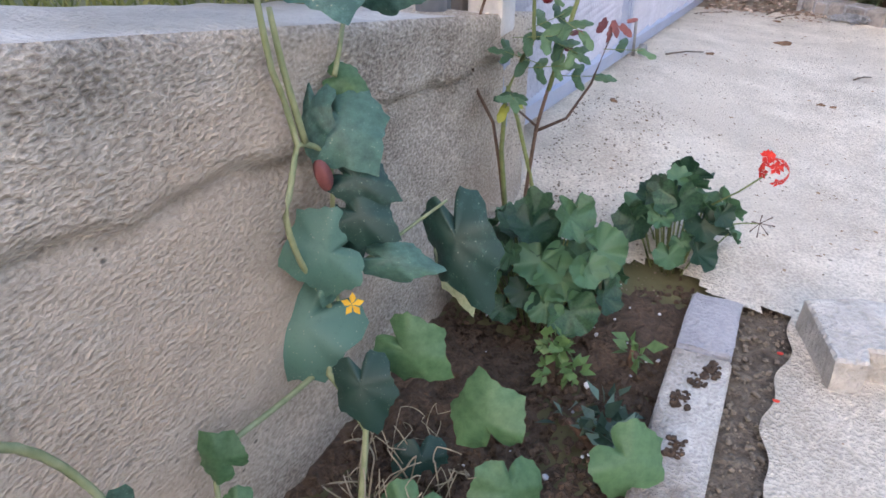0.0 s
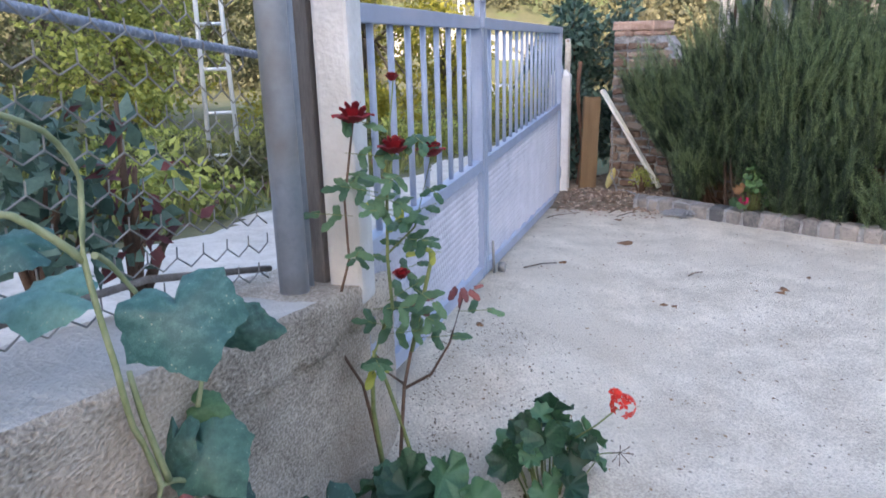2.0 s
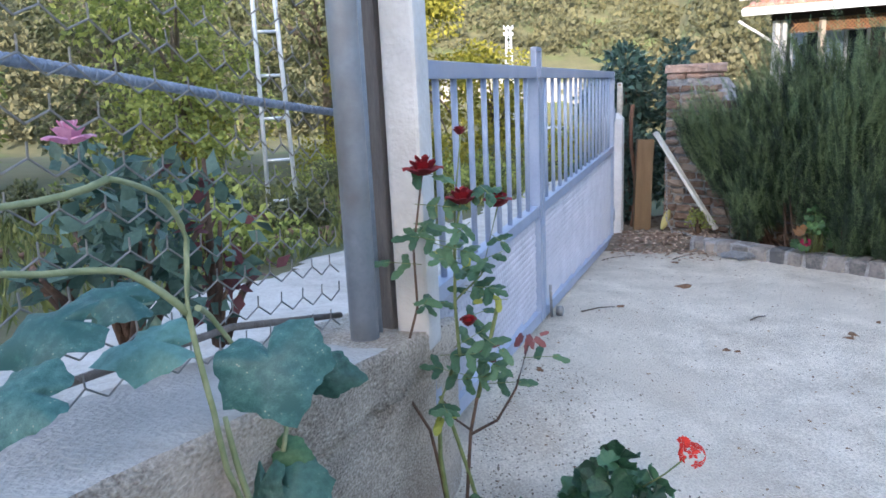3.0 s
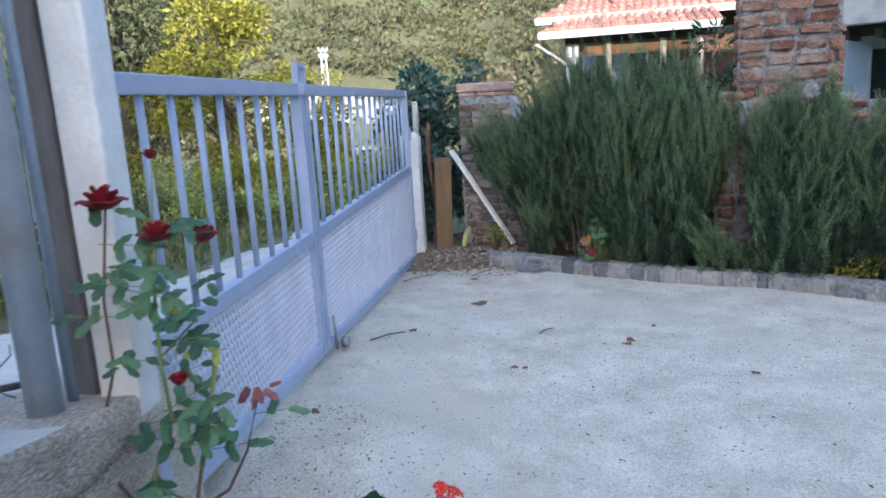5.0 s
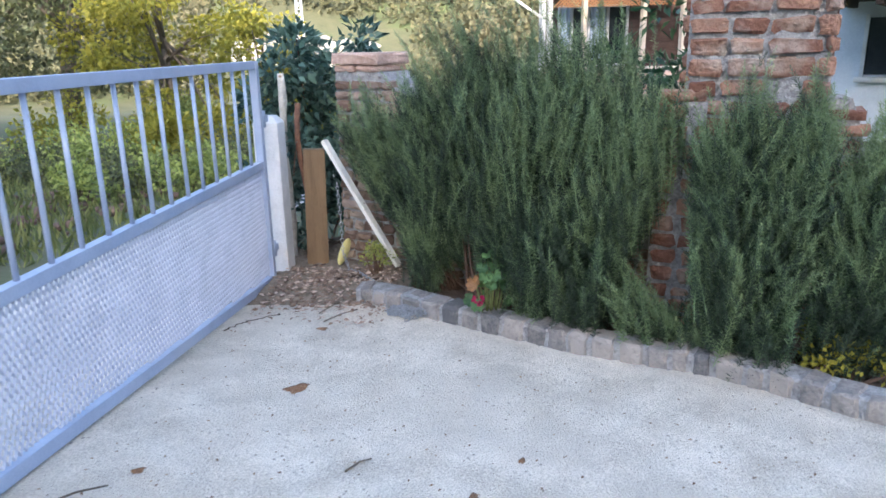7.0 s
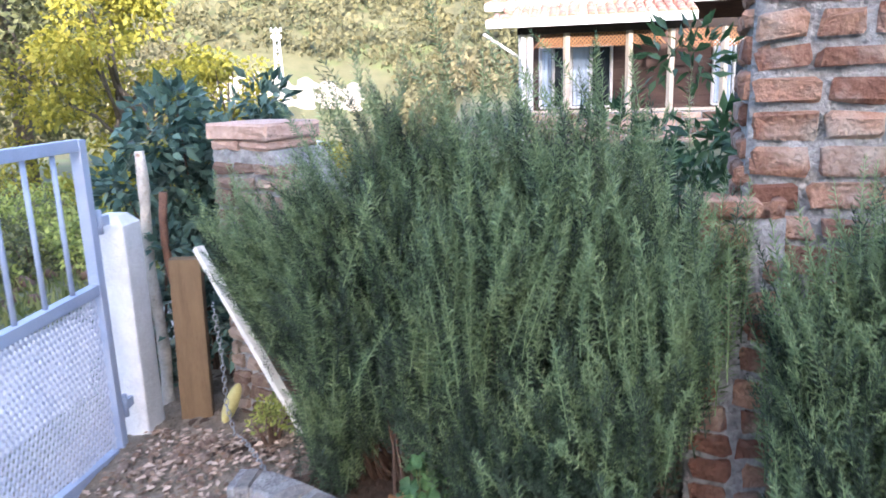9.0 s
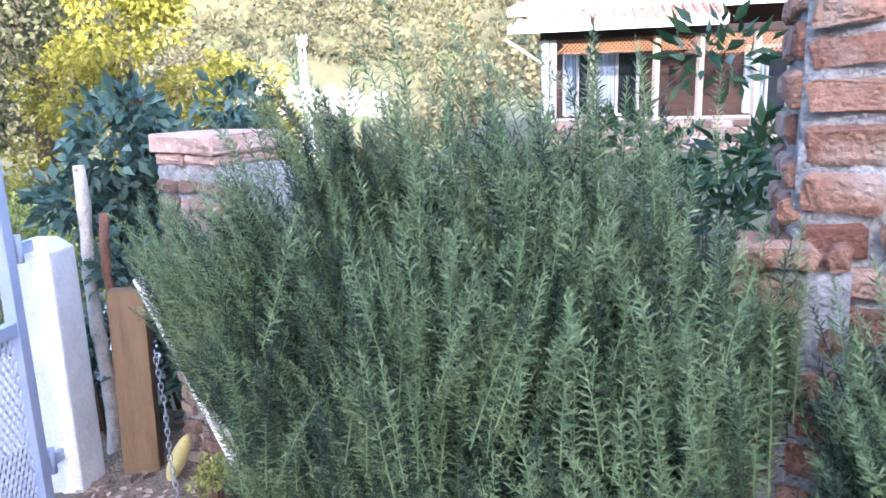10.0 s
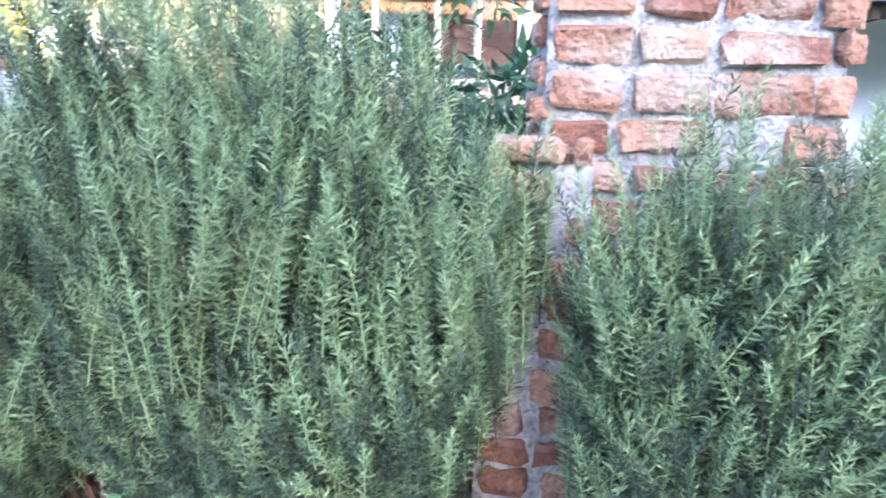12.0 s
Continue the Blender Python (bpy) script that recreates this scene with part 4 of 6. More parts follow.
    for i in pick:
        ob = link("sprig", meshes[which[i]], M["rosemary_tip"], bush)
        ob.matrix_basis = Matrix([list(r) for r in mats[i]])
    # chance of bright shoots grows with height, painting light from above into the bush
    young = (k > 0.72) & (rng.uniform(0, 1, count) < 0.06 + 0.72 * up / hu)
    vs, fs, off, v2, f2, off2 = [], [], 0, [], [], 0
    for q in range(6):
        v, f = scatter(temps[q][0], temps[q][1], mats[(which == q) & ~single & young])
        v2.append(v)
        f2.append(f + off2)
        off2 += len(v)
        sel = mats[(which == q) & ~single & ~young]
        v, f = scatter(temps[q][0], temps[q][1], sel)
        vs.append(v)
        fs.append(f + off)
        off += len(v)
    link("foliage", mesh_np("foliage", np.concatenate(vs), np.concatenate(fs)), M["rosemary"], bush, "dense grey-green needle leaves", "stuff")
    link("new_growth", mesh_np("new_growth", np.concatenate(v2), np.concatenate(f2)), M["rosemary_tip"], bush, "bright green young shoots, thickened upward to paint light from above", "stuff")
    return bush


def profile(*hs):
    """A height along the bush through evenly spaced values."""
    xs = np.linspace(0, 1, len(hs))
    return lambda x: float(np.interp(x, xs, hs))


make_rosemary("rosemary_bush", "large dense rosemary bush with upright grey-green sprigs along a kerb", (3.36, 5.52, 0), (4.22, 4.45, 0),
              profile(1.44, 1.62, 1.70, 1.72, 1.70, 1.52, 1.18), profile(0.26, 0.38, 0.48, 0.52, 0.42), 4600, 21, (-0.76, -0.64, 0), (0.72, 0.48), inset=0.15, clear=(0.85, 0.75, 0.30), skirt_out=(0.1, 0.4, 1.2))
make_rosemary("rosemary_bush", "leaning rosemary bush beside a white plank", (3.46, 5.86, 0), (3.66, 5.50, 0),
              profile(1.04, 1.34, 1.50), profile(0.18, 0.24), 1150, 23, (-0.76, -0.64, 0), (0.8, 1.2), (-0.36, 0.22), 60, inset=0.3, clear=(0.95, 0.8, 0.5), skirt_out=(0.1, 0.2, 0.5))
make_rosemary("rosemary_bush", "rosemary bush with bright green tips in front of a brick pillar", (4.32, 4.11, 0), (4.70, 3.74, 0),
              profile(1.12, 1.36, 1.44, 1.40, 1.26), profile(0.30, 0.36), 1900, 22, (-0.68, -0.73, 0), (0.76, 0.46), skirt_out=(0.7, 1.2, 1.3), inset=1.1)
make_rosemary("rosemary_bush", "rosemary bush leaning away from the brick pillar", (4.62, 3.76, 0), (4.98, 3.42, 0),
              profile(0.95, 1.30, 1.46, 1.40), profile(0.30, 0.34), 1700, 25, (-0.68, -0.73, 0), (0.55, 0.85), (0.16, -0.14), 80, skirt_out=(1.0, 0.9, 0.6), inset=1.0)
make_rosemary("rosemary_bush", "low rosemary shoots hanging over the stone kerb", (4.02, 4.40, 0), (4.55, 3.86, 0),
              profile(0.34, 0.16, 0.34), profile(0.28, 0.28), 360, 24, (-0.70, -0.71, 0), (0.9, 0.4), (0, 0), 16, skirt_out=(1.1, 1.1, 1.1), inset=1.1)
make_rosemary("rosemary_bush", "short blue-green rosemary tuft at the foot of a plank", (3.27, 5.72, 0), (3.42, 5.50, 0),
              profile(0.50, 0.66, 0.60), profile(0.17, 0.17), 300, 26, (-0.76, -0.64, 0), (0.8, 0.6), (0, 0), 30, inset=1.0)
make_rosemary("rosemary_bush", "small rosemary tuft hanging over the kerb", (3.66, 4.86, 0), (3.82, 4.66, 0),
              profile(0.26, 0.32, 0.26), profile(0.15, 0.15), 110, 27, (-0.76, -0.64, 0), (0.8, 0.6), (-0.1, -0.1), 20, inset=1.0)


# ---- trees, woods and things beyond the gate ----
def tz(x, y):
    return float(terrain_z(np.array(x), np.array(y)))


def make_tree(name, label, at, height, spread, material, seed, leaves=9000, leaf=0.16, clumps=46, low=0.25):
    """Tapered trunk, limbs and a crown of leaf clumps with gaps."""
    rng = np.random.default_rng(seed)
    x, y = at
    z0 = tz(x, y) - 0.1
    t = thing(name, label, "tree", (x, y, z0))
    bm = bmesh.new()
    o = np.array([x, y, z0])
    tube(bm, [o, o + [0.1, 0, height * 0.3], o + [0.0, 0.1, height * 0.6], o + [0.1, 0, height * 0.9]], [height * 0.028, height * 0.022, height * 0.014, 0.02], 10)
    part("trunk", bm, M["bark"], t)
    cs, rs = [], []
    for i in range(clumps):
        a = rng.uniform(0, 6.283)
        h = rng.uniform(low, 1.0)
        rad = spread * math.sqrt(max(0.04, 1 - ((h - 0.5) / 0.62) ** 2)) * rng.uniform(0.25, 1.0)
        cs.append(o + [rad * math.cos(a), rad * math.sin(a), h * height])
        rs.append(spread * rng.uniform(0.18, 0.36))
    for c in cs[:16]:
        bm = bmesh.new()
        s = o + [0.05, 0, height * rng.uniform(0.2, 0.55)]
        tube(bm, [s, s * 0.5 + c * 0.5 + [0, 0, height * 0.04], c], [height * 0.010, height * 0.007, 0.012], 6)
        part("limb", bm, M["bark"], t)
    cs, rs = np.array(cs), np.array(rs)
    k = rng.integers(clumps, size=leaves)
    d = rng.normal(size=(leaves, 3))
    d /= np.linalg.norm(d, axis=1, keepdims=True)
    pos = cs[k] + d * (rs[k] * rng.uniform(0.3, 1.05, leaves) ** 0.6)[:, None] * [1, 1, 0.75]
    fwd = d + rng.normal(size=(leaves, 3)) * 0.6 + [0, 0, -0.3]
    v, f = scatter(LEAF_V, LEAF_F, frames_np(pos, fwd, 1.0, leaf * rng.uniform(0.6, 1.3, leaves), rng))
    link("crown", mesh_np("crown", v, f), material, t, "", "stuff")
    return t


make_tree("tree", "broad tree with bright yellow-green autumn leaves", (2.4, 27.0), 6.6, 2.7, M["yellow_leaf"], 31, 9000, 0.19, low=0.05)
make_tree("tree", "smaller tree with yellow-green leaves behind the lane", (6.0, 30.0), 4.6, 2.2, M["yellow_leaf"], 32, 5000, 0.19, low=0.05)
make_tree("tree", "tall dark open-branched tree on a rocky slope", (-1.0, 33.0), 12.5, 4.6, M["dark_leaf"], 33, 13000, 0.24, 80, low=0.2)
make_tree("tree", "dark olive-green tree on the slope", (-9.0, 30.0), 9.0, 3.6, M["dark_leaf"], 34, 6000, 0.24, low=0.15)
make_tree("tree", "light green leafy tree behind the lane", (-5.0, 22.0), 6.0, 3.0, M["shrub_leaf"], 35, 7000, 0.2, low=0.05)
make_tree("tree", "light green leafy tree behind the lane", (-11.5, 19.0), 6.5, 3.2, M["shrub_leaf"], 36, 7000, 0.2, low=0.05)


def make_shrub(name, label, at, r, h, material, seed, leaves=1500, leaf=0.07, z0=None, group="", cat="shrub", clumps=14, stems=7, slim=1.0):
    rng = np.random.default_rng(seed)
    x, y = at
    z = tz(x, y) if z0 is None else z0
    t = thing(name, label, cat, (x, y, z), group=group)
    o = np.array([x, y, z])
    a = rng.uniform(0, 6.283, clumps)
    rad = r * rng.uniform(0.0, 0.95, clumps)
    cs = o + np.stack([rad * np.cos(a), rad * np.sin(a), h * rng.uniform(0.18, 0.92, clumps) * (1 - 0.25 * rad / r)], 1)
    rs = r * rng.uniform(0.22, 0.42, clumps)
    for c in cs[:stems]:
        bm = bmesh.new()
        p = o + [(c[0] - x) * 0.15, (c[1] - y) * 0.15, -0.04]
        tube(bm, [p, p * 0.5 + c * 0.5 + [0, 0, 0.05 * h], c], [0.014, 0.010, 0.005], 6)
        part("stem", bm, M["woody"], t)
    k = rng.integers(clumps, size=leaves)
    d = rng.normal(size=(leaves, 3))
    d /= np.linalg.norm(d, axis=1, keepdims=True)
    pos = cs[k] + d * (rs[k] * rng.uniform(0.2, 1.1, leaves) ** 0.6)[:, None] * [1, 1, 0.8]
    pos[:, 2] = np.maximum(pos[:, 2], z + 0.01)
    fwd = d + rng.normal(size=(leaves, 3)) * 0.6 + [0, 0, 0.2]
    v, f = scatter(LEAF_V * [slim, 1, 1], LEAF_F, frames_np(pos, fwd, 1.0, leaf * rng.uniform(0.6, 1.3, leaves), rng))
    link("leaves", mesh_np("leaves", v, f), material, t, "", "stuff")
    return t


rngs = random.Random(77)
for i in range(30):
    s, d = rngs.uniform(-7, 15), rngs.uniform(-8.5, -3.1)
    p = gp(s, d)
    r = rngs.uniform(0.35, 0.9) * (1 + 0.05 * max(0, s))
    make_shrub("shrub", "low tangled green shrub on the bank beside the lane", (p.x, p.y), r, r * rngs.uniform(0.6, 1.0), M["shrub_leaf"] if rngs.random() > 0.3 else M["dark_leaf"], 100 + i, 1100, 0.085, group="shrubs on the bank")
for i in range(12):
    s, d = rngs.uniform(14, 34), rngs.uniform(-13, -3.5)
    p = gp(s, d)
    r = rngs.uniform(0.9, 1.8)
    make_shrub("shrub", "rounded yellow-green shrub beyond the lane", (p.x, p.y), r, r * 1.1, M["shrub_leaf"] if rngs.random() > 0.4 else M["yellow_leaf"], 150 + i, 1100, 0.16, group="far shrubs")
make_shrub("climber", "dark blue-green leafy climber over the end of the gate wall", (3.05, 7.5), 0.66, 2.15, M["ivy_leaf"], 201, 4200, 0.10, z0=-0.15, clumps=34, slim=0.8)
make_shrub("climber", "dark leafy climber rising behind the capped wall stub", (3.52, 7.3), 0.42, 2.1, M["ivy_leaf"], 207, 1600, 0.10, z0=-0.1, clumps=18, slim=0.75)
make_shrub("climber", "dark blue-green leafy climber beside the gate post", (2.66, 7.25), 0.34, 1.55, M["ivy_leaf"], 202, 1500, 0.065, z0=-0.2, clumps=16)
make_shrub("tall_plant", "tall dark green garden plant with long leaves behind the low wall", (5.36, 5.72), 0.56, 2.05, M["tall_leaf"], 203, 2500, 0.105, z0=0.0, clumps=30, slim=0.6)
make_shrub("herb", "small bushy herb with yellow flowers in a corner", (3.14, 6.12), 0.2, 0.26, M["shrub_leaf"], 204, 500, 0.025, z0=-0.02, clumps=10)
make_shrub("herb", "bright yellow-green low herb along the kerb", (4.66, 3.42), 0.24, 0.26, M["yellow_leaf"], 205, 700, 0.03, z0=0.0, clumps=12)
make_shrub("rose_shrub", "dark leafed garden rose with reddish leaves outside the wall fence", (-0.62, 1.62), 0.30, 0.55, M["ivy_leaf"], 206, 420, 0.06, z0=0.88, clumps=14)


def make_woods():
    """Far woods on the hillside."""
    rng = np.random.default_rng(40)
    n = 15500
    az = np.radians(rng.uniform(-48, 78, n))
    r = 74 + 190 * rng.uniform(0, 1, n) ** 1.3
    x, y = r * np.sin(az), r * np.cos(az)
    gap = np.sin(x * 0.045 + 1) * np.sin(y * 0.03 + 0.5)
    ok = (gap + rng.uniform(0, 1.3, n) > 0.0) & ~((r < 91) & (az > 0.10) & (az < 0.36))
    x, y, r = x[ok], y[ok], r[ok]
    z = terrain_z(x, y)
    size = rng.uniform(0.7, 2.0, len(x)) * (0.8 + r / 300)
    per = 26
    c = np.repeat(np.stack([x, y, z], 1), per, 0)
    sz = np.repeat(size, per)
    d = rng.normal(size=(len(c), 3))
    d /= np.linalg.norm(d, axis=1, keepdims=True)
    d[:, 2] = np.abs(d[:, 2])
    pos = c + d * (sz * rng.uniform(0.5, 1.05, len(c)))[:, None] * [1, 1, 1.15]
    fwd = d + rng.normal(size=d.shape) * 0.5
    v, f = scatter(np.array([(-0.45, 0.4, 0), (0, 0, 0), (0.45, 0.5, 0), (0, 1, 0.1)]), np.array([(0, 1, 2), (0, 2, 3)]), frames_np(pos, fwd, 1.0, sz * rng.uniform(0.2, 0.42, len(c)), rng))
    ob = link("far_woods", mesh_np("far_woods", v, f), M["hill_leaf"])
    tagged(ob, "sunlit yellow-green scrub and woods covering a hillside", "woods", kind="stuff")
    # rough grass on the banks
    n = 16000
    s, dd = rng.uniform(-8, 20, n), rng.uniform(-9, -2.5, n)
    px, py = G0.x + GU.x * s + GN.x * dd, G0.y + GU.y * s + GN.y * dd
    pos = np.stack([px, py, terrain_z(px, py)], 1)
    fwd = rng.normal(size=(n, 3)) * 0.5 + [0, 0, 1]
    v, f = scatter(NEEDLE_V, NEEDLE_F, frames_np(pos, fwd, 1.0, rng.uniform(0.10, 0.30, n), rng))
    tagged(link("grass", mesh_np("grass", v, f), M["grass"]), "dry rough grass along the lane", "grass", kind="stuff")


make_woods()


def make_bank():
    """Bare pale cutting at the foot of the hill."""
    az, r = np.meshgrid(np.radians(np.linspace(6.5, 19.5, 70)), np.linspace(78.5, 87, 26), indexing="ij")
    x, y = r * np.sin(az), r * np.cos(az)
    edge = np.minimum(smooth(79, 80.5, r), 1 - smooth(85, 87, r)) * smooth(0.113, 0.135, az) * (1 - smooth(0.31, 0.34, az))
    z = terrain_z(x, y) - 0.5 + 0.9 * edge + 0.35 * np.sin(az * 210) * edge + 0.2 * np.sin(r * 2.1 + az * 90)
    idx = np.arange(az.size).reshape(az.shape)
    f = np.stack([idx[:-1, :-1], idx[:-1, 1:], idx[1:, 1:], idx[1:, :-1]], -1).reshape(-1, 4)
    tagged(link("bank", mesh_np("bank", np.stack([x, y, z], -1).reshape(-1, 3), f, True), M["bank"]), "bare pale earth cutting at the foot of a hill", "bank", kind="structure")


make_bank()


def lattice_pole(name, label, base, height, w0, w1, rungs, tube_r, legs=4, arms=0, yaw=0.0):
    """A tapered steel pole of corner legs with rungs and braces."""
    t = thing(name, label, "pole", base)
    o = Vector(base)
    R = Matrix.Rotation(radians(yaw), 3, "Z")
    def corner(k, h):
        w = (w0 + (w1 - w0) * h) / 2
        sx, sy = [(-1, -1), (1, -1), (1, 1), (-1, 1)][k] if legs == 4 else [(-1, 0), (1, 0)][k]
        return o + R @ Vector((sx * w, sy * w, 0)) + Vector((0, 0, h * height))
    for k in range(legs):
        bm = bmesh.new()
        tube(bm, [corner(k, 0), corner(k, 1)], tube_r, 6)
        part("leg", bm, M["galv"], t)
    for i in range(rungs + 1):
        for k in range(legs if legs == 4 else 1):
            bm = bmesh.new()
            h = i / rungs
            tube(bm, [corner(k, h), corner((k + 1) % legs, h)], tube_r * 0.7, 5)
            part("rung", bm, M["galv"], t)
            if legs == 4 and i < rungs:
                bm = bmesh.new()
                tube(bm, [corner(k, h), corner((k + 1) % legs, (i + 1) / rungs)], tube_r * 0.55, 5)
                part("brace", bm, M["galv"], t)
    for i in range(arms):
        bm = bmesh.new()
        z = height * (0.99 - 0.05 * i)
        box(bm, Matrix.Translation(o + Vector((0, 0, z))), 1.0 - 0.2 * i, 0.09, 0.09)
        for q in (-0.42, 0, 0.42):
            tube(bm, [o + Vector((q, 0, z)), o + Vector((q, 0, z + 0.3))], 0.06, 6)
        part("crossarm", bm, M["galv"], t)
    return t


lattice_pole("utility_pole", "pale steel lattice power pole standing in the valley", (15.5, 69.5, -5.5), 12.4, 1.0, 0.40, 13, 0.038, 4, 2)
lattice_pole("ladder_mast", "pale grey steel ladder mast standing beside the lane", (-0.96, 8.95, tz(-0.96, 8.95) - 0.1), 4.6, 0.36, 0.20, 9, 0.03, 2, 0, 5)


def make_car(at, yaw):
    """A hatchback with glass, wheels and lights."""
    x, y = at
    z = tz(x, y)
    c = thing("car", "white parked hatchback car on the lane", "car", (0, 0, 0))
    bm = bmesh.new()
    prof = [(-2.0, 0.35), (-2.05, 0.7), (-1.9, 0.95), (-1.55, 1.38), (-0.6, 1.47), (0.25, 1.40), (0.95, 0.98), (1.75, 0.85), (2.02, 0.62), (2.0, 0.32)]
    rows = []
    for yy, k in ((-0.84, 0.97), (-0.80, 1.0), (0.80, 1.0), (0.84, 0.97)):
        rows.append([bm.verts.new((px * (1 if abs(yy) < 0.82 else 0.985), yy * (1 if pz < 0.98 else 0.86), pz * (1 if abs(yy) < 0.82 else k))) for px, pz in prof])
    for a, b in zip(rows, rows[1:]):
        for i in range(len(prof) - 1):
            bm.faces.new((a[i], b[i], b[i + 1], a[i + 1]))
        bm.faces.new((a[-1], b[-1], b[0], a[0]))
    bm.faces.new(rows[0])
    bm.faces.new(rows[-1][::-1])
    bmesh.ops.recalc_face_normals(bm, faces=bm.faces[:])
    body = part("body", bm, M["car_paint"], c)
    def quad(nm, pts, m_):
        bm = bmesh.new()
        vs = [bm.verts.new(p) for p in pts]
        f = bm.faces.new(vs)
        ex = bmesh.ops.extrude_face_region(bm, geom=[f])
        n = f.normal if f.normal.length else Vector((0, 0, 1))
        f.normal_update()
        for v in [g for g in ex["geom"] if isinstance(g, bmesh.types.BMVert)]:
            v.co += f.normal * 0.012
        part(nm, bm, m_, c)
    quad("windscreen", [(0.30, -0.62, 1.385), (0.92, -0.66, 1.01), (0.92, 0.66, 1.01), (0.30, 0.62, 1.385)], M["car_glass"])
    quad("rear_window", [(-1.58, 0.6, 1.37), (-1.87, 0.64, 1.0), (-1.87, -0.64, 1.0), (-1.58, -0.6, 1.37)], M["car_glass"])
    for sgn in (-1, 1):
        pts = [(-1.35, 0.755 * sgn, 1.34), (0.15, 0.745 * sgn, 1.35), (0.72, 0.80 * sgn, 1.0), (-1.5, 0.80 * sgn, 1.0)]
        quad("side_window", pts if sgn < 0 else pts[::-1], M["car_glass"])
        for px in (-1.25, 1.25):
            bm = bmesh.new()
            tube(bm, [(px, 0.70 * sgn, 0.31), (px, 0.87 * sgn, 0.31)], 0.31, 20)
            wh = part("wheel", bm, M["rubber"], c)
            bm = bmesh.new()
            tube(bm, [(px, 0.86 * sgn, 0.31), (px, 0.885 * sgn, 0.31)], 0.19, 16)
            part("rim", bm, M["galv"], wh)
        bm = box(bmesh.new(), pose(1.93, 0.62 * sgn, 0.72), 0.12, 0.3, 0.13, 0.02)
        part("headlight", bm, M["galv"], c)
    c.matrix_basis = pose(x, y, z, 0, 0, yaw)


make_car((7.6, 34.4), 160)
make_car((9.6, 37.5), 150)


# ---- the house with the porch ----
def make_house():
    o = Vector((9.75, 17.35, 0))
    u = Vector((0.842, -0.539, 0))
    v = Vector((0.539, 0.842, 0))
    yaw = math.degrees(math.atan2(u.y, u.x))
    h = thing("house", "old house with a red tiled roof and a wooden porch", "house", o)
    def P(a, b, z):
        return o + u * a + v * b + Vector((0, 0, z))
    def beam(nm, p, q, w, t, m_, lab="", parent=h):
        p, q = Vector(p), Vector(q)
        m = Matrix.Translation((p + q) / 2) @ (q - p).to_track_quat("X", "Z").to_matrix().to_4x4()
        return part(nm, box(bmesh.new(), m, (q - p).length, w, t, 0.006), m_, parent, lab)
    W = 9.0
    # porch floor, wall, side
    part("porch_floor", box(bmesh.new(), Matrix.Translation(P(W / 2, 1.2, 0.25)) @ pose(0, 0, 0, 0, 0, yaw), W - 0.8, 2.3, 0.6, 0.01), M["stone"], h)
    part("wall", box(bmesh.new(), Matrix.Translation(P(W / 2, 2.2, 1.7)) @ pose(0, 0, 0, 0, 0, yaw), W - 0.9, 0.2, 3.8), M["house_wood"], h)
    for z in np.arange(0.65, 3.1, 0.17):
        beam("wall_board", P(0.5, 2.085, z), P(W - 0.6, 2.085, z), 0.03, 0.15, M["house_wood"])
    # beams and posts
    beam("eave_beam", P(0.35, 0.35, 2.93), P(W, 0.35, 2.93), 0.14, 0.16, M["dark_timber"])
    for a in (0.45, 0.62, 1.42, 2.75, 3.62, 4.7, 6.0):
        beam("porch_post", P(a, 0.36, 0.5), P(a, 0.36, 2.88), 0.11 if a > 0.5 else 0.14, 0.11, M["house_beam"] if a > 0.7 else M["white_paint"])
    beam("rail_top", P(0.45, 0.36, 1.17), P(W, 0.36, 1.17), 0.09, 0.06, M["house_beam"])
    beam("rail_core", P(0.45, 0.36, 0.80), P(W - 0.5, 0.36, 0.80), 0.12, 0.66, M["mortar"])
    rb = random.Random(3)
    for i, z in enumerate((0.56, 0.72, 0.88, 1.04)):
        a = 0.5
        while a < 6.2:
            l = rb.uniform(0.22, 0.42)
            part("rail_brick", rough_box(bmesh.new(), Matrix.Translation(P(a + l / 2, 0.36 + rb.uniform(-0.02, 0.02), z)) @ pose(0, 0, 0, 0, 0, yaw), l - 0.03, 0.2, 0.13, 0.01, rb, 0, 0.012), M["stone"] if rb.random() < 0.5 else M["cap"], h)
            a += l
    for a0, a1, z0, z1 in ((0.7, 3.55, 2.55, 2.84), (3.7, 6.0, 2.45, 2.84)):
        for q in np.arange(a0, a1, 0.085):
            for sg in (1, -1):
                hgt = z1 - z0
                p0, p1 = (q, z0), (q + hgt * sg, z1)
                if a0 <= p1[0] <= a1:
                    beam("lattice_slat", P(p0[0], 0.40 + 0.01 * sg, p0[1]), P(p1[0], 0.40 + 0.01 * sg, p1[1]), 0.012, 0.028, M["lattice"])
    beam("brace", P(0.42, 0.3, 2.35), P(-0.35, -0.05, 2.88), 0.06, 0.06, M["white_paint"], "white timber eave brace")
    # windows with curtains
    for a, w in ((1.05, 0.62), (1.95, 0.95), (5.2, 0.9)):
        win = part("window", box(bmesh.new(), Matrix.Translation(P(a, 2.05, 1.92)) @ pose(0, 0, 0, 0, 0, yaw), w, 0.05, 1.42, 0.004), M["car_glass"], h, "dark window behind the porch")
        for q in (-1, 0, 1):
            beam("window_frame", P(a + q * w / 2, 2.0, 1.20), P(a + q * w / 2, 2.0, 2.63), 0.06, 0.06, M["white_paint"], "", win)
        for z in (1.20, 2.63):
            beam("window_frame", P(a - w / 2, 2.0, z), P(a + w / 2, 2.0, z), 0.06, 0.06, M["white_paint"], "", win)
        bm = bmesh.new()
        xs = np.linspace(a - w * 0.45, a - 0.05, 14)
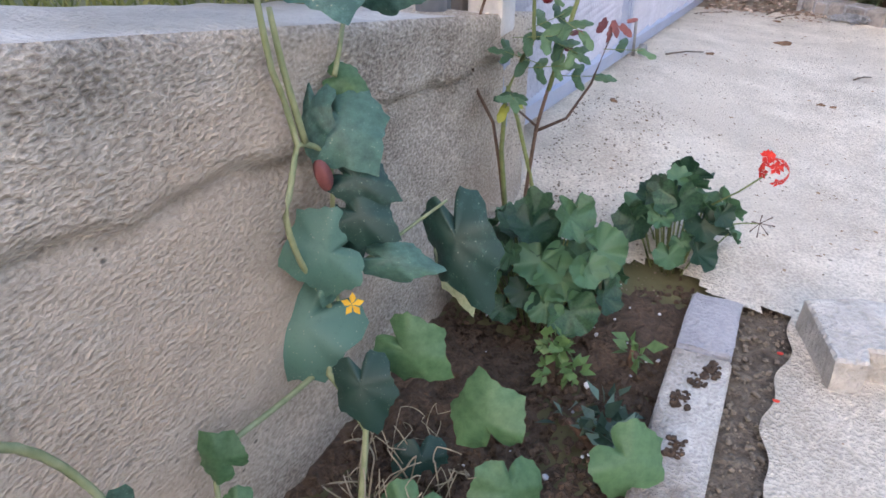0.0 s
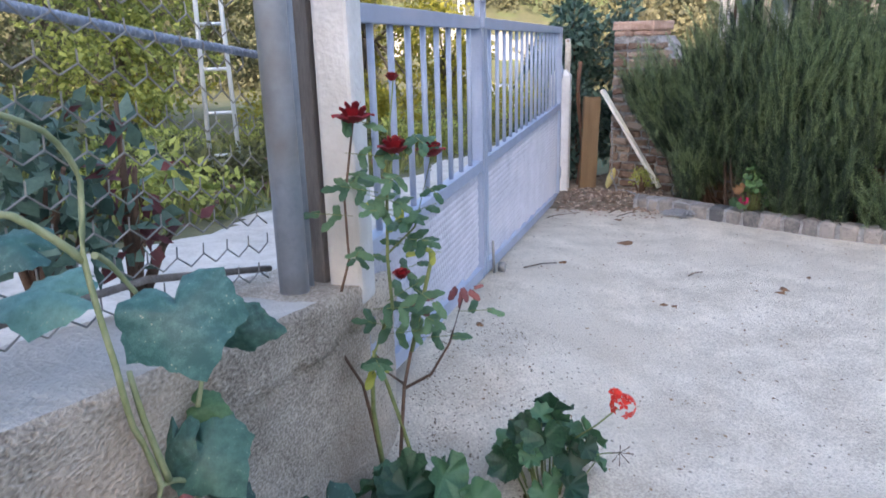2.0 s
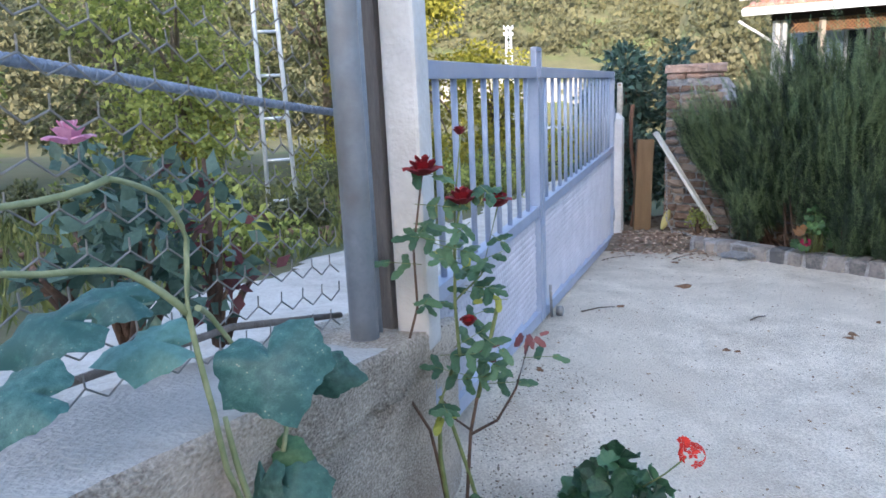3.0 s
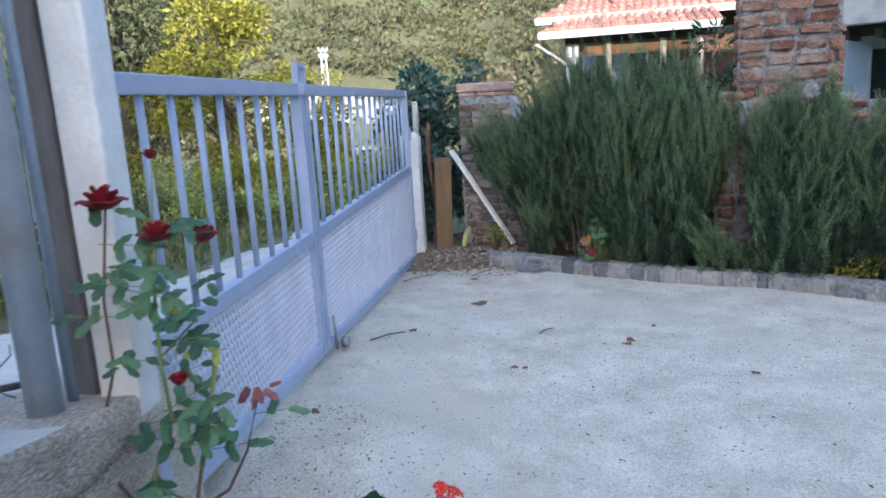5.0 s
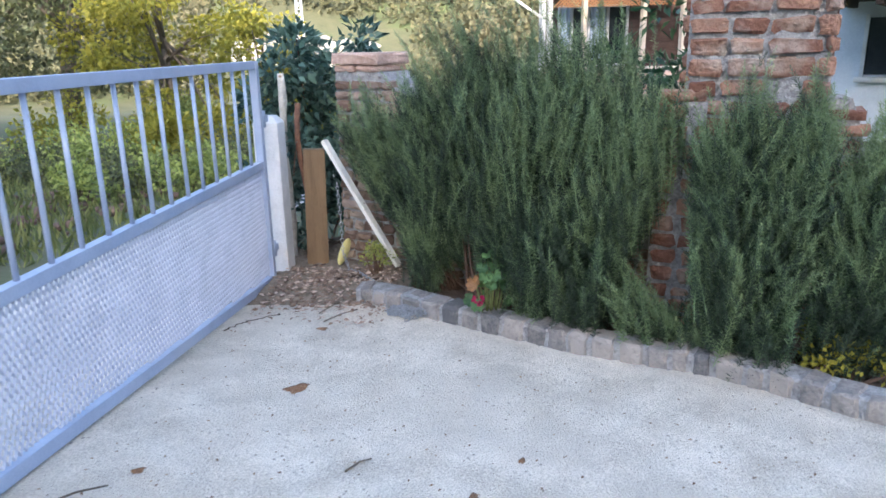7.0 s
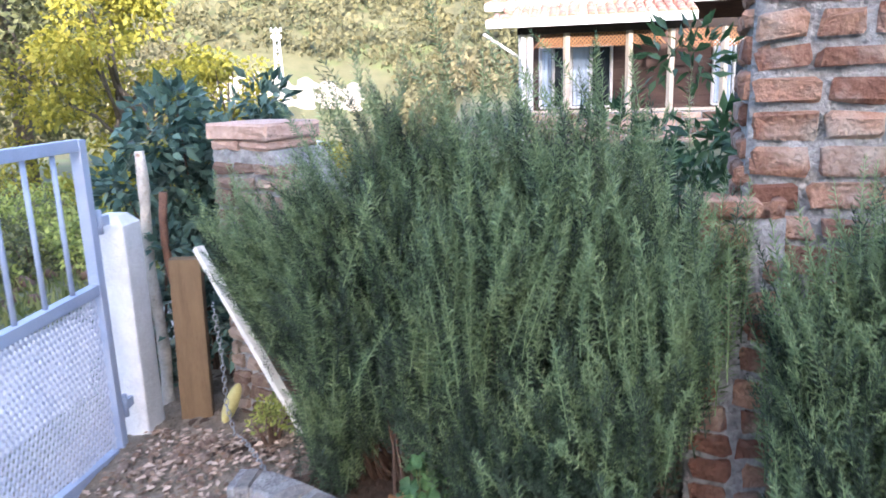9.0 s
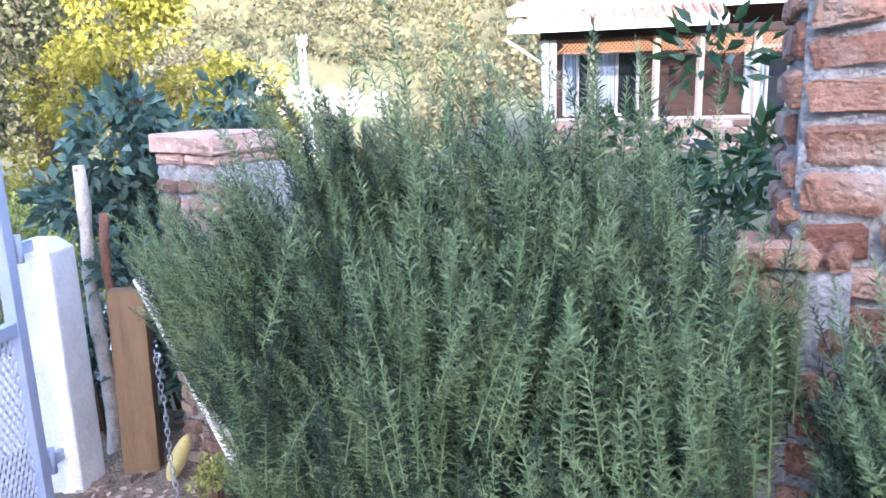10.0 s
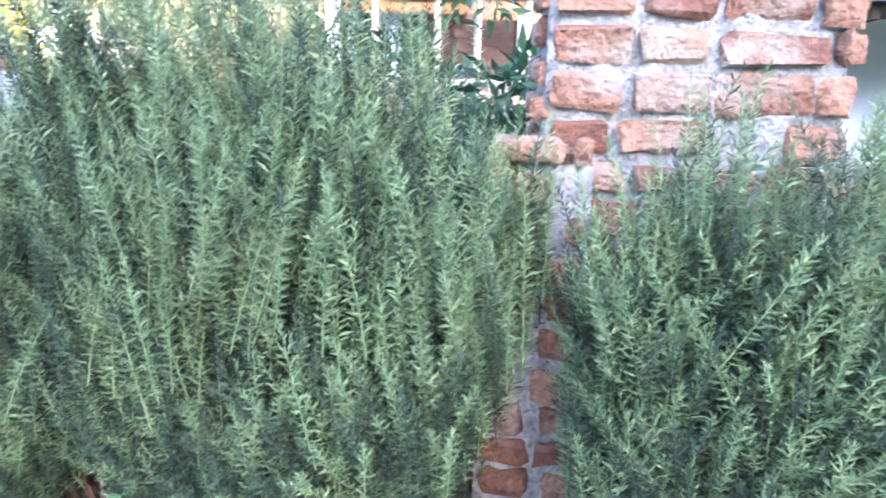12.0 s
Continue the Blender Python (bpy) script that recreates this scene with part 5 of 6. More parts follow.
        lo = [bm.verts.new(P(x, 2.005 + 0.012 * math.sin(x * 60), 1.24)) for x in xs]
        hi = [bm.verts.new(P(x, 2.005 + 0.012 * math.sin(x * 60), 2.6)) for x in xs]
        for i in range(13):
            bm.faces.new((lo[i], lo[i + 1], hi[i + 1], hi[i]))
        part("curtain", bm, M["curtain"], win, "pale blue curtain")
    # roof: two pitched planes of tiles behind a white fascia
    def roof(a0, a1, b0, b1, z0, rise):
        beam("fascia", P(a0, b0, z0), P(a1, b0, z0), 0.05, 0.17, M["white_paint"], "white painted eave board")
        beam("fascia", P(a0, b0, z0), P(a0 + (b1 - b0) * 0.55, b1, z0 + rise), 0.05, 0.12, M["white_paint"])
        bm = bmesh.new()
        q = [P(a0, b0 - 0.02, z0 + 0.05), P(a1, b0 - 0.02, z0 + 0.05), P(a1, b1, z0 + rise), P(a0 + (b1 - b0) * 0.55, b1, z0 + rise)]
        lo = [bm.verts.new(p) for p in q]
        hi = [bm.verts.new(p + Vector((0, 0, 0.05))) for p in q]
        bm.faces.new(hi)
        bm.faces.new(lo[::-1])
        for i in range(4):
            bm.faces.new((lo[i], lo[(i + 1) % 4], hi[(i + 1) % 4], hi[i]))
        sheet = part("roof", bm, M["tile"], h, "terracotta tiled roof with slipped tiles")
        rng = random.Random(6)
        L = math.hypot(b1 - b0, rise)
        pitch = math.degrees(math.atan2(rise, b1 - b0))
        me_b = bmesh.new()
        tube(me_b, [(0, -0.2, 0), (0, 0.2, 0.02)], [0.085, 0.065], 8)
        for vv in me_b.verts:
            vv.co.z *= 0.6
        me = bpy.data.meshes.new("roof_tile")
        me_b.to_mesh(me)
        me_b.free()
        rowsn = int(L / 0.36)
        for i in range(rowsn):
            t = (i + 0.5) / rowsn
            a = a0 + 0.1 + t * (b1 - b0) * 0.55
            while a < a1 - 0.05:
                ob = link("roof_tile", me, M["tile"], sheet)
                slip = rng.random() < 0.04
                ob.matrix_basis = Matrix.Translation(P(a, b0 + t * (b1 - b0), z0 + 0.06 + t * rise + 0.04 + (0.04 if slip else 0))) @ pose(0, 0, 0, pitch + rng.uniform(-2, 2), 0, yaw + (rng.uniform(-25, 25) if slip else rng.uniform(-2, 2)))
                a += 0.20
    roof(-0.25, 4.05, -0.30, 1.1, 3.05, 0.42)
    roof(-0.45, 9.0, 1.0, 3.6, 3.52, 0.95)
    # the whole house at its true size and distance
    near = Vector((2.906, 2.976, 1.731))
    h.matrix_basis = Matrix.Translation(near - Vector((0, 0, 0.17))) @ pose(0, 0, 0, 0, 0, -2.2) @ Matrix.Scale(1.35, 4) @ Matrix.Translation(o - near)


make_house()


def make_side_house():
    """The whitewashed building with a heavy eave behind the pillar."""
    o = Vector((10.6, 8.75, 0))
    u = Vector((0.52, -0.855, 0))
    n = Vector((0.855, 0.52, 0))
    yaw = math.degrees(math.atan2(u.y, u.x))
    h = thing("side_house", "whitewashed building with a heavy dark timber eave", "house", o)
    def B(nm, a, b, z, sx, sy, sz, m_, lab="", parent=h):
        return part(nm, box(bmesh.new(), Matrix.Translation(o + u * a + n * b + Vector((0, 0, z))) @ pose(0, 0, 0, 0, 0, yaw), sx, sy, sz, 0.01), m_, parent, lab)
    B("wall", 3.5, 2.6, 1.3, 7.6, 0.3, 2.8, M["whitewash"])
    B("upper_wall", 3.5, 0.5, 3.6, 7.8, 0.3, 1.6, M["dark_timber"])
    B("gutter", 3.5, -0.25, 2.42, 7.8, 0.22, 0.42, M["gutter"], "stained grey metal eave board")
    B("soffit", 3.5, 1.3, 2.18, 7.6, 2.8, 0.06, M["dark_timber"])
    for a in np.arange(0.1, 7, 0.45):
        B("rafter_end", a, 0.45, 2.08, 0.10, 1.2, 0.14, M["dark_timber"])
    w = B("window", 0.35, 2.43, 1.45, 0.42, 0.04, 0.9, M["car_glass"], "small window with white frame")
    for a in (0.14, 0.56):
        B("window_frame", a, 2.40, 1.45, 0.06, 0.06, 1.0, M["white_paint"], "", w)
    B("window_sill", 0.35, 2.37, 0.92, 0.6, 0.14, 0.09, M["white_paint"], "", w)


make_side_house()


# ---- plants of the bed ----
def leaf_mesh(name, lobes, seed, cup=0.12, teeth=0.03, nr=4, na=44, ruffle=0.03):
    """A flat leaf one unit long from its stalk at 0 to its tip at +y, with a lobed outline, folded along its veins."""
    rng = np.random.default_rng(seed)
    ph = rng.uniform(0, 6.28, 4)
    bm = bmesh.new()
    c = bm.verts.new((0, 0.32, 0))
    rings = []
    for r in range(1, nr + 1):
        k = r / nr
        ring = []
        for i in range(na):
            a = 2 * math.pi * i / na
            rad = lobes(a) * (1 + teeth * math.sin(a * 17 + ph[0]) * (k == 1))
            x, y = rad * k * math.sin(a), 0.32 + rad * k * math.cos(a)
            vein = abs(math.sin(a * 2.5))
            z = cup * (k ** 2) * (-0.75 + 0.25 * math.sin(3 * a + ph[1])) + 0.045 * vein * k - 0.12 * max(0, y - 0.4) ** 2 + ruffle * math.sin(7 * a + ph[2]) * k ** 3
            ring.append(bm.verts.new((x, y, z)))
        rings.append(ring)
    for i in range(na):
        j = (i + 1) % na
        bm.faces.new((c, rings[0][j], rings[0][i]))
        for a, b in zip(rings, rings[1:]):
            bm.faces.new((a[i], a[j], b[j], b[i]))
    for f in bm.faces:
        f.smooth = True
    bmesh.ops.recalc_face_normals(bm, faces=bm.faces[:])
    me = bpy.data.meshes.new(name)
    bm.to_mesh(me)
    bm.free()
    return me


def cuke_lobes(a):
    a = (a + math.pi) % (2 * math.pi) - math.pi
    r = 0.45 + 0.25 * math.exp(-(abs(a) / 0.36) ** 1.4)
    r += 0.095 * math.exp(-(abs(abs(a) - 1.15) / 0.28) ** 1.4) + 0.075 * math.exp(-(abs(abs(a) - 2.15) / 0.3) ** 1.4)
    r -= 0.26 * math.exp(-((abs(a) - math.pi) / 0.22) ** 2)
    return r


def geran_lobes(a):
    a = (a + math.pi) % (2 * math.pi) - math.pi
    r = 0.50 + 0.030 * math.cos(7 * a) + 0.012 * math.cos(21 * a) - 0.30 * math.exp(-((abs(a) - math.pi) / 0.25) ** 2)
    return r


def rose_lobes(a):
    a = (a + math.pi) % (2 * math.pi) - math.pi
    x, y = 0.27 * math.sin(a), 0.5 * math.cos(a)
    return math.hypot(x, y) * (1 + 0.05 * math.exp(-(a / 0.2) ** 2)) if abs(a) < 3 else 0.42


CUKE = [leaf_mesh("leaf", cuke_lobes, s, 0.24, 0.035) for s in (1, 2, 3)]
GERAN = [leaf_mesh("leaf", geran_lobes, s, -0.24, 0.02, 4, 63, 0.065) for s in (5, 6, 7)]
ROSE = [leaf_mesh("leaf", rose_lobes, s, 0.10, 0.04, 3, 22) for s in (8, 9)]


def leaf_at(meshes, i, p, tip, normal, material, parent, width=1.0, label=""):
    """A leaf from p to tip, its face towards normal."""
    p, tip = Vector(p), Vector(tip)
    y = (tip - p)
    ln = y.length
    y.normalize()
    z = Vector(normal)
    z = (z - y * z.dot(y)).normalized()
    x = y.cross(z)
    src = meshes[i % len(meshes)]
    if not src.materials:
        src.materials.append(None)
    ob = link("leaf", src, None, parent, label)
    ob.material_slots[0].link = "OBJECT"
    ob.material_slots[0].material = material
    m = Matrix.Identity(4)
    for r in range(3):
        m[r][0], m[r][1], m[r][2], m[r][3] = x[r] * ln * width, y[r] * ln, z[r] * ln, p[r]
    ob.matrix_basis = m
    return ob


def make_cucumber():
    rng = random.Random(12)
    c = thing("cucumber_plant", "cucumber vine with large lobed leaves climbing the concrete wall", "plant", gp(-2.85, 0.2, 0))
    def vine(pts, r=0.006, m_="vine", nm="stem"):
        bm = bmesh.new()
        P = [gp(*p) for p in pts]
        out = []
        for i in range(len(P) - 1):
            for t in np.linspace(0, 1, 5)[:-1]:
                a, b = P[max(i - 1, 0)], P[min(i + 2, len(P) - 1)]
                q = P[i].lerp(P[i + 1], t) + (P[i] - a + P[i + 1] - b) * 0.5 * t * (1 - t) * 0.5
                out.append(q)
        out.append(P[-1])
        tube(bm, out, [r * (1.1 - 0.4 * k / len(out)) for k in range(len(out))], 7)
        part(nm, bm, M[m_], c)
    vine([(-2.93, 0.22, -0.02), (-2.83, 0.2, 0.18), (-2.82, 0.12, 0.28), (-2.756, 0.10, 0.36), (-2.80, 0.08, 0.48), (-2.84, 0.08, 0.61), (-2.79, 0.08, 0.72), (-2.83, 0.08, 0.85), (-2.845, 0.08, 0.96), (-2.84, 0.05, 1.13), (-2.81, 0.04, 1.23), (-2.87, 0.05, 1.31), (-2.96, 0.05, 1.345)], 0.006)
    vine([(-2.775, 0.085, 0.72), (-2.81, 0.085, 0.85), (-2.82, 0.08, 0.94)], 0.006)
    vine([(-2.79, 0.08, 0.72), (-2.70, 0.08, 0.66), (-2.72, 0.08, 0.5), (-2.74, 0.10, 0.36)], 0.005)
    vine([(-2.75, 0.09, 0.35), (-2.825, 0.09, 0.27), (-3.02, 0.09, 0.30), (-3.10, 0.09, 0.26), (-3.16, 0.15, 0.05)], 0.006)
    vine([(-2.84, 0.07, 1.13), (-2.79, 0.05, 1.10), (-2.74, 0.06, 1.02)], 0.005)
    vine([(-2.84, 0.05, 1.12), (-2.90, 0.0, 1.20), (-3.0, -0.05, 1.22), (-3.3, -0.1, 1.30)], 0.006)
    vine([(-2.96, 0.05, 1.345), (-3.1, 0.02, 1.33), (-3.3, 0.0, 1.42)], 0.005)
    vine([(-3.55, 0.2, 0.72), (-3.40, 0.15, 0.64), (-3.32, 0.14, 0.50), (-3.26, 0.2, 0.25), (-3.2, 0.3, -0.02)], 0.006)
    vine([(-2.67, 0.08, 0.80), (-2.62, 0.07, 0.87), (-2.60, 0.07, 0.97)], 0.0045)
    vine([(-2.70, 0.14, 0.47), (-2.60, 0.18, 0.50), (-2.52, 0.22, 0.53)], 0.004)
    nrm = GN * 0.8 + Vector((0, 0, 0.45)) - GU * 0.35
    SX, SY, SN = Vector((1, 0, 0)), Vector((0, 0.5, 0.866)), Vector((0, -0.866, 0.5))
    # stalk end, then the way to the tip across and up the slanting face, width
    L = [((-2.76, 0.10, 0.42), -0.15, -0.15, 0.85, "cuke"), ((-2.76, 0.15, 0.53), -0.115, -0.03, 1.25, "cuke"), ((-2.775, 0.22, 0.37), 0.10, -0.075, 0.95, "cuke_light"),
         ((-2.86, 0.21, 0.37), 0.025, -0.115, 0.85, "cuke"), ((-2.69, 0.07, 0.77), 0.08, -0.11, 1.05, "cuke"), ((-2.66, 0.06, 0.80), 0.06, -0.02, 0.9, "cuke_light"), ((-2.71, 0.06, 0.79), -0.01, -0.10, 0.7, "cuke"),
         ((-2.72, 0.10, 0.655), 0.10, -0.045, 0.75, "cuke"), ((-2.74, 0.12, 0.60), 0.09, -0.055, 0.85, "cuke"), ((-2.72, 0.15, 0.495), 0.13, -0.025, 0.5, "cuke"), ((-2.70, 0.09, 0.57), 0.03, -0.09, 0.8, "cuke"), ((-2.74, 0.11, 0.50), -0.02, -0.09, 0.8, "cuke"),
         ((-2.53, 0.22, 0.53), 0.065, -0.20, 0.62, "cuke"), ((-2.525, 0.235, 0.44), 0.035, -0.13, 0.6, "cuke_pale"),
         ((-2.765, 0.125, 1.03), 0.05, -0.155, 1.25, "cuke"), ((-2.66, 0.13, 0.96), 0.12, -0.03, 0.75, "cuke"),
         ((-2.80, 0.0, 1.03), -0.16, -0.02, 0.75, "cuke"), ((-2.76, -0.1, 1.08), -0.13, 0.02, 0.8, "cuke"), ((-2.95, -0.03, 1.12), -0.15, -0.05, 0.8, "cuke"), ((-3.05, 0.0, 1.05), -0.14, -0.02, 0.9, "cuke"),
         ((-2.70, 0.40, 0.11), -0.02, 0.105, 1.1, "cuke_light"), ((-2.75, 0.47, 0.13), -0.01, -0.10, 1.1, "cuke_light"), ((-2.60, 0.62, 0.12), 0.075, -0.075, 1.1, "cuke_light"), ((-2.86, 0.33, 0.10), -0.04, -0.08, 1.1, "cuke_light"),
         ((-2.70, 0.25, 0.05), 0.0, -0.08, 1.1, "cuke"), ((-3.10, 0.13, 0.30), -0.05, 0.05, 1.1, "cuke_light"), ((-3.10, 0.16, 0.25), -0.05, -0.06, 1.0, "cuke_light"), ((-3.33, 0.15, 0.47), 0.05, -0.06, 1.2, "cuke"), ((-3.46, 0.14, 0.70), 0.03, 0.05, 1.0, "cuke_light")]
    for i, (a, dx, dy, w, m_) in enumerate(L):
        n = SN + Vector((rng.uniform(-0.6, 0.6), 0, rng.uniform(-0.35, 0.5)))
        p = gp(*a)
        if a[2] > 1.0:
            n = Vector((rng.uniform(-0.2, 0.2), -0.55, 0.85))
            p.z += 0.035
            # leaves above the wall take a paler cuke, sky sheen put into the colour
            m_ = "cuke_lit"
        k = 0.95 if a[2] > 0.9 else 1.14 if a[2] > 0.15 else 1.4
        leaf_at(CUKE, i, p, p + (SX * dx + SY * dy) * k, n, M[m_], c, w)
    # flower, dry bud, tendrils
    def blossom(p, r, m_, nm, n=5):
        bm = bmesh.new()
        for k in range(n):
            t = 6.283 * k / n
            d = (GN * 0.6 + Vector((0, 0, 0.6)) - GU * 0.5).normalized()
            a = d.orthogonal().normalized()
            b = d.cross(a)
            e = a * math.cos(t) + b * math.sin(t)
            g = a * math.cos(t + 0.5) + b * math.sin(t + 0.5)
            h = a * math.cos(t - 0.5) + b * math.sin(t - 0.5)
            vs = [bm.verts.new(q) for q in (p, p + h * r * 0.6 + d * r * 0.2, p + e * r + d * r * 0.25, p + g * r * 0.6 + d * r * 0.2)]
            bm.faces.new(vs)
        part(nm, bm, m_, c)
    blossom(gp(-2.80, 0.17, 0.44), 0.022, M["petal_yellow"], "flower")
    bm = bmesh.new()
    bmesh.ops.create_uvsphere(bm, u_segments=10, v_segments=8, radius=1)
    for v in bm.verts:
        k = 1 + 0.25 * math.sin(5 * math.atan2(v.co.y, v.co.x))
        v.co = Vector((v.co.x * 0.013 * k, v.co.y * 0.012 * k, v.co.z * 0.032))
    bmesh.ops.transform(bm, matrix=Matrix.Translation(gp(-2.755, 0.10, 0.655)) @ pose(0, 0, 0, 10, -12, 0), verts=bm.verts[:])
    part("dry_flower", bm, M["rose_brown"], c, "shrivelled tan flower", smooth=True)
    for k in range(26):
        s, d = rng.uniform(-2.98, -2.62), rng.uniform(0.12, 0.36)
        pts = [(s, d, -0.01)]
        for q in range(4):
            s, d = s + rng.uniform(-0.05, 0.05), d + rng.uniform(-0.04, 0.05)
            pts.append((s, d, max(0.0, rng.uniform(0.0, 0.13))))
        vine(pts, rng.uniform(0.001, 0.0021), "straw", "dry_stem")


make_cucumber()


def rose_bloom(parent, p, r, m_, seed, closed=0.5, name="flower"):
    """Layered cupped petals."""
    rng = random.Random(seed)
    bm = bmesh.new()
    p = Vector(p)
    for ring, (k, tilt, n) in enumerate(((0.45, 0.15, 5), (0.7, 0.5 * (1 - closed) + 0.25, 6), (1.0, 1.0 * (1 - closed) + 0.3, 7))):
        for i in range(n):
            t = 6.283 * i / n + ring * 0.5 + rng.uniform(-0.15, 0.15)
            rows = []
            for a in np.linspace(0, 1, 5):
                row = []
                for b in np.linspace(-1, 1, 5):
                    wid = 0.55 * math.sin(min(1, a * 1.2 + 0.15) * 1.8)
                    ang = t + b * wid
                    rad = r * k * (0.25 + 0.75 * math.sin(a * 1.5) * (0.5 + tilt * 0.5)) + (0.12 * r if a == 1 else 0)
                    z = r * (1.15 * a * (1 - 0.5 * tilt) - 0.12 * b * b * a - (0.18 if a == 1 and ring == 2 else 0)) + rng.uniform(-0.03, 0.03) * r
                    row.append(bm.verts.new(p + Vector((rad * math.cos(ang), rad * math.sin(ang), z - 0.3 * r))))
                rows.append(row)
            for a, b in zip(rows, rows[1:]):
                for j in range(4):
                    bm.faces.new((a[j], a[j + 1], b[j + 1], b[j])).smooth = True
    return part(name, bm, m_, parent)


def make_rose():
    rng = random.Random(15)
    y0 = 1.75
    r = thing("rose_bush", "thin rose bush with dark red blooms beside the wall", "plant", (0.2, 1.78, -0.02))
    def cane(pts, r0, r1, m_, dy=0.0):
        bm = bmesh.new()
        n = len(pts)
        tube(bm, [(x, y0 + dy * i / n + 0.01 * math.sin(i * 2), z) for i, (x, z) in enumerate(pts)], [r0 + (r1 - r0) * i / (n - 1) for i in range(n)], 7)
        part("cane", bm, M[m_], r)
    A = [(0.19, -0.03), (0.18, 0.143), (0.153, 0.338), (0.13, 0.469), (0.07, 0.582), (0.074, 0.718), (0.113, 0.846), (0.112, 1.005), (0.147, 1.225)]
    B = [(0.185, -0.03), (0.175, 0.20), (0.154, 0.393), (0.159, 0.554), (0.20, 0.65), (0.223, 0.703), (0.215, 0.854), (0.224, 1.044), (0.244, 1.15)]
    C = [(0.29, -0.03), (0.28, 0.147), (0.232, 0.346), (0.196, 0.479), (0.165, 0.57)]
    D = [(0.222, -0.03), (0.223, 0.136), (0.237, 0.345), (0.248, 0.454), (0.274, 0.559)]
    D2 = [(0.274, 0.56), (0.31, 0.70), (0.341, 0.843)]
    E = [(0.248, 0.445), (0.33, 0.48), (0.383, 0.582), (0.423, 0.715)]
    F = [(0.215, 0.854), (0.297, 0.928), (0.345, 1.13)]
    G = [(0.22, 0.966), (0.235, 1.15), (0.256, 1.32)]
    H = [(0.248, 0.46), (0.20, 0.50), (0.175, 0.56)]
    for pts, a, b, m_, dy in ((A, 0.006, 0.003, "woody", 0.02), (B, 0.008, 0.0035, "stem", -0.03), (C, 0.007, 0.005, "stem", 0), (D, 0.0065, 0.005, "woody", 0), (D2, 0.0065, 0.006, "stem", 0), (E, 0.005, 0.003, "woody", -0.02), (F, 0.003, 0.0025, "stem", -0.03), (G, 0.003, 0.002, "stem", 0.03), (H, 0.004, 0.002, "woody", 0)):
        cane(pts, a, b, m_, dy)
    def spray(x, z, n, size, m_="rose_leaf", side=None, dy=0.0):
        a = rng.uniform(0, 6.28) if side is None else side
        d = Vector((math.cos(a), 0.6 * math.sin(a) - 0.25, rng.uniform(-0.25, 0.35))).normalized()
        p = Vector((x, y0 + dy, z))
        bm = bmesh.new()
        tube(bm, [p, p + d * size * 1.7], 0.0012, 5)
        part("leaf_stalk", bm, M["stem"], r)
        up = Vector((rng.uniform(-0.4, 0.4), -0.55, 0.8))
        sdv = d.cross(up).normalized()
        for k in range(n):
            if k == n - 1:
                q, e = p + d * size * 1.6, d
            else:
                q, e = p + d * size * (0.7 + 0.75 * (k // 2)), d * 0.45 + sdv * (1 if k % 2 else -1)
            e = (e + Vector((0, 0, rng.uniform(-0.5, 0.1)))).normalized()
            leaf_at(ROSE, k, q, q + e * size * rng.uniform(0.85, 1.2), up, M[m_], r, 0.66)
    for x, z, n, s, m_ in ((0.09, 1.24, 3, 0.05, "rose_leaf"), (0.12, 1.14, 5, 0.05, "rose_leaf"), (0.13, 1.06, 5, 0.055, "rose_leaf"), (0.16, 1.03, 5, 0.055, "rose_leaf"), (0.20, 1.03, 5, 0.05, "rose_leaf"), (0.13, 0.97, 3, 0.055, "rose_leaf"), (0.22, 0.94, 5, 0.055, "rose_leaf"), (0.25, 0.90, 5, 0.055, "rose_leaf"), (0.24, 0.98, 5, 0.045, "rose_leaf"),
                          (0.10, 0.86, 3, 0.05, "rose_leaf"), (0.15, 0.88, 3, 0.045, "rose_leaf"), (0.29, 0.93, 3, 0.05, "rose_yellow"), (0.33, 0.86, 3, 0.045, "rose_leaf"), (0.37, 0.85, 3, 0.04, "rose_yellow"), (0.21, 0.72, 5, 0.055, "rose_leaf"), (0.17, 0.70, 5, 0.055, "rose_leaf"), (0.26, 0.70, 5, 0.05, "rose_leaf"), (0.25, 0.63, 5, 0.05, "rose_leaf"), (0.30, 0.60, 3, 0.05, "rose_leaf"),
                          (0.27, 0.665, 3, 0.04, "rose_brown"), (0.165, 0.56, 5, 0.045, "rose_leaf"), (0.19, 0.55, 3, 0.045, "rose_yellow"), (0.20, 0.62, 5, 0.05, "rose_leaf"), (0.33, 1.04, 3, 0.045, "rose_leaf"), (0.27, 1.08, 5, 0.045, "rose_leaf"), (0.25, 1.17, 5, 0.045, "rose_leaf"), (0.30, 1.18, 3, 0.045, "rose_leaf"), (0.06, 0.72, 2, 0.03, "rose_leaf"), (0.36, 0.99, 2, 0.05, "rose_leaf"), (0.41, 0.67, 2, 0.05, "rose_leaf"), (0.29, 0.75, 3, 0.05, "rose_leaf"), (0.23, 0.80, 3, 0.045, "rose_leaf")):
        spray(x, z, n, s * 1.2, m_)
    rose_bloom(r, (0.145, 1.72, 1.235), 0.050, M["petal_red"], 1, 0.35)
    rose_bloom(r, (0.246, 1.72, 1.15), 0.043, M["petal_red"], 2, 0.45)
    rose_bloom(r, (0.342, 1.72, 1.135), 0.040, M["petal_red"], 3, 0.6)
    rose_bloom(r, (0.254, 1.77, 1.325), 0.022, M["petal_red"], 4, 0.9, "bud")
    rose_bloom(r, (0.250, 1.72, 0.80), 0.028, M["petal_red"], 5, 0.9, "bud")
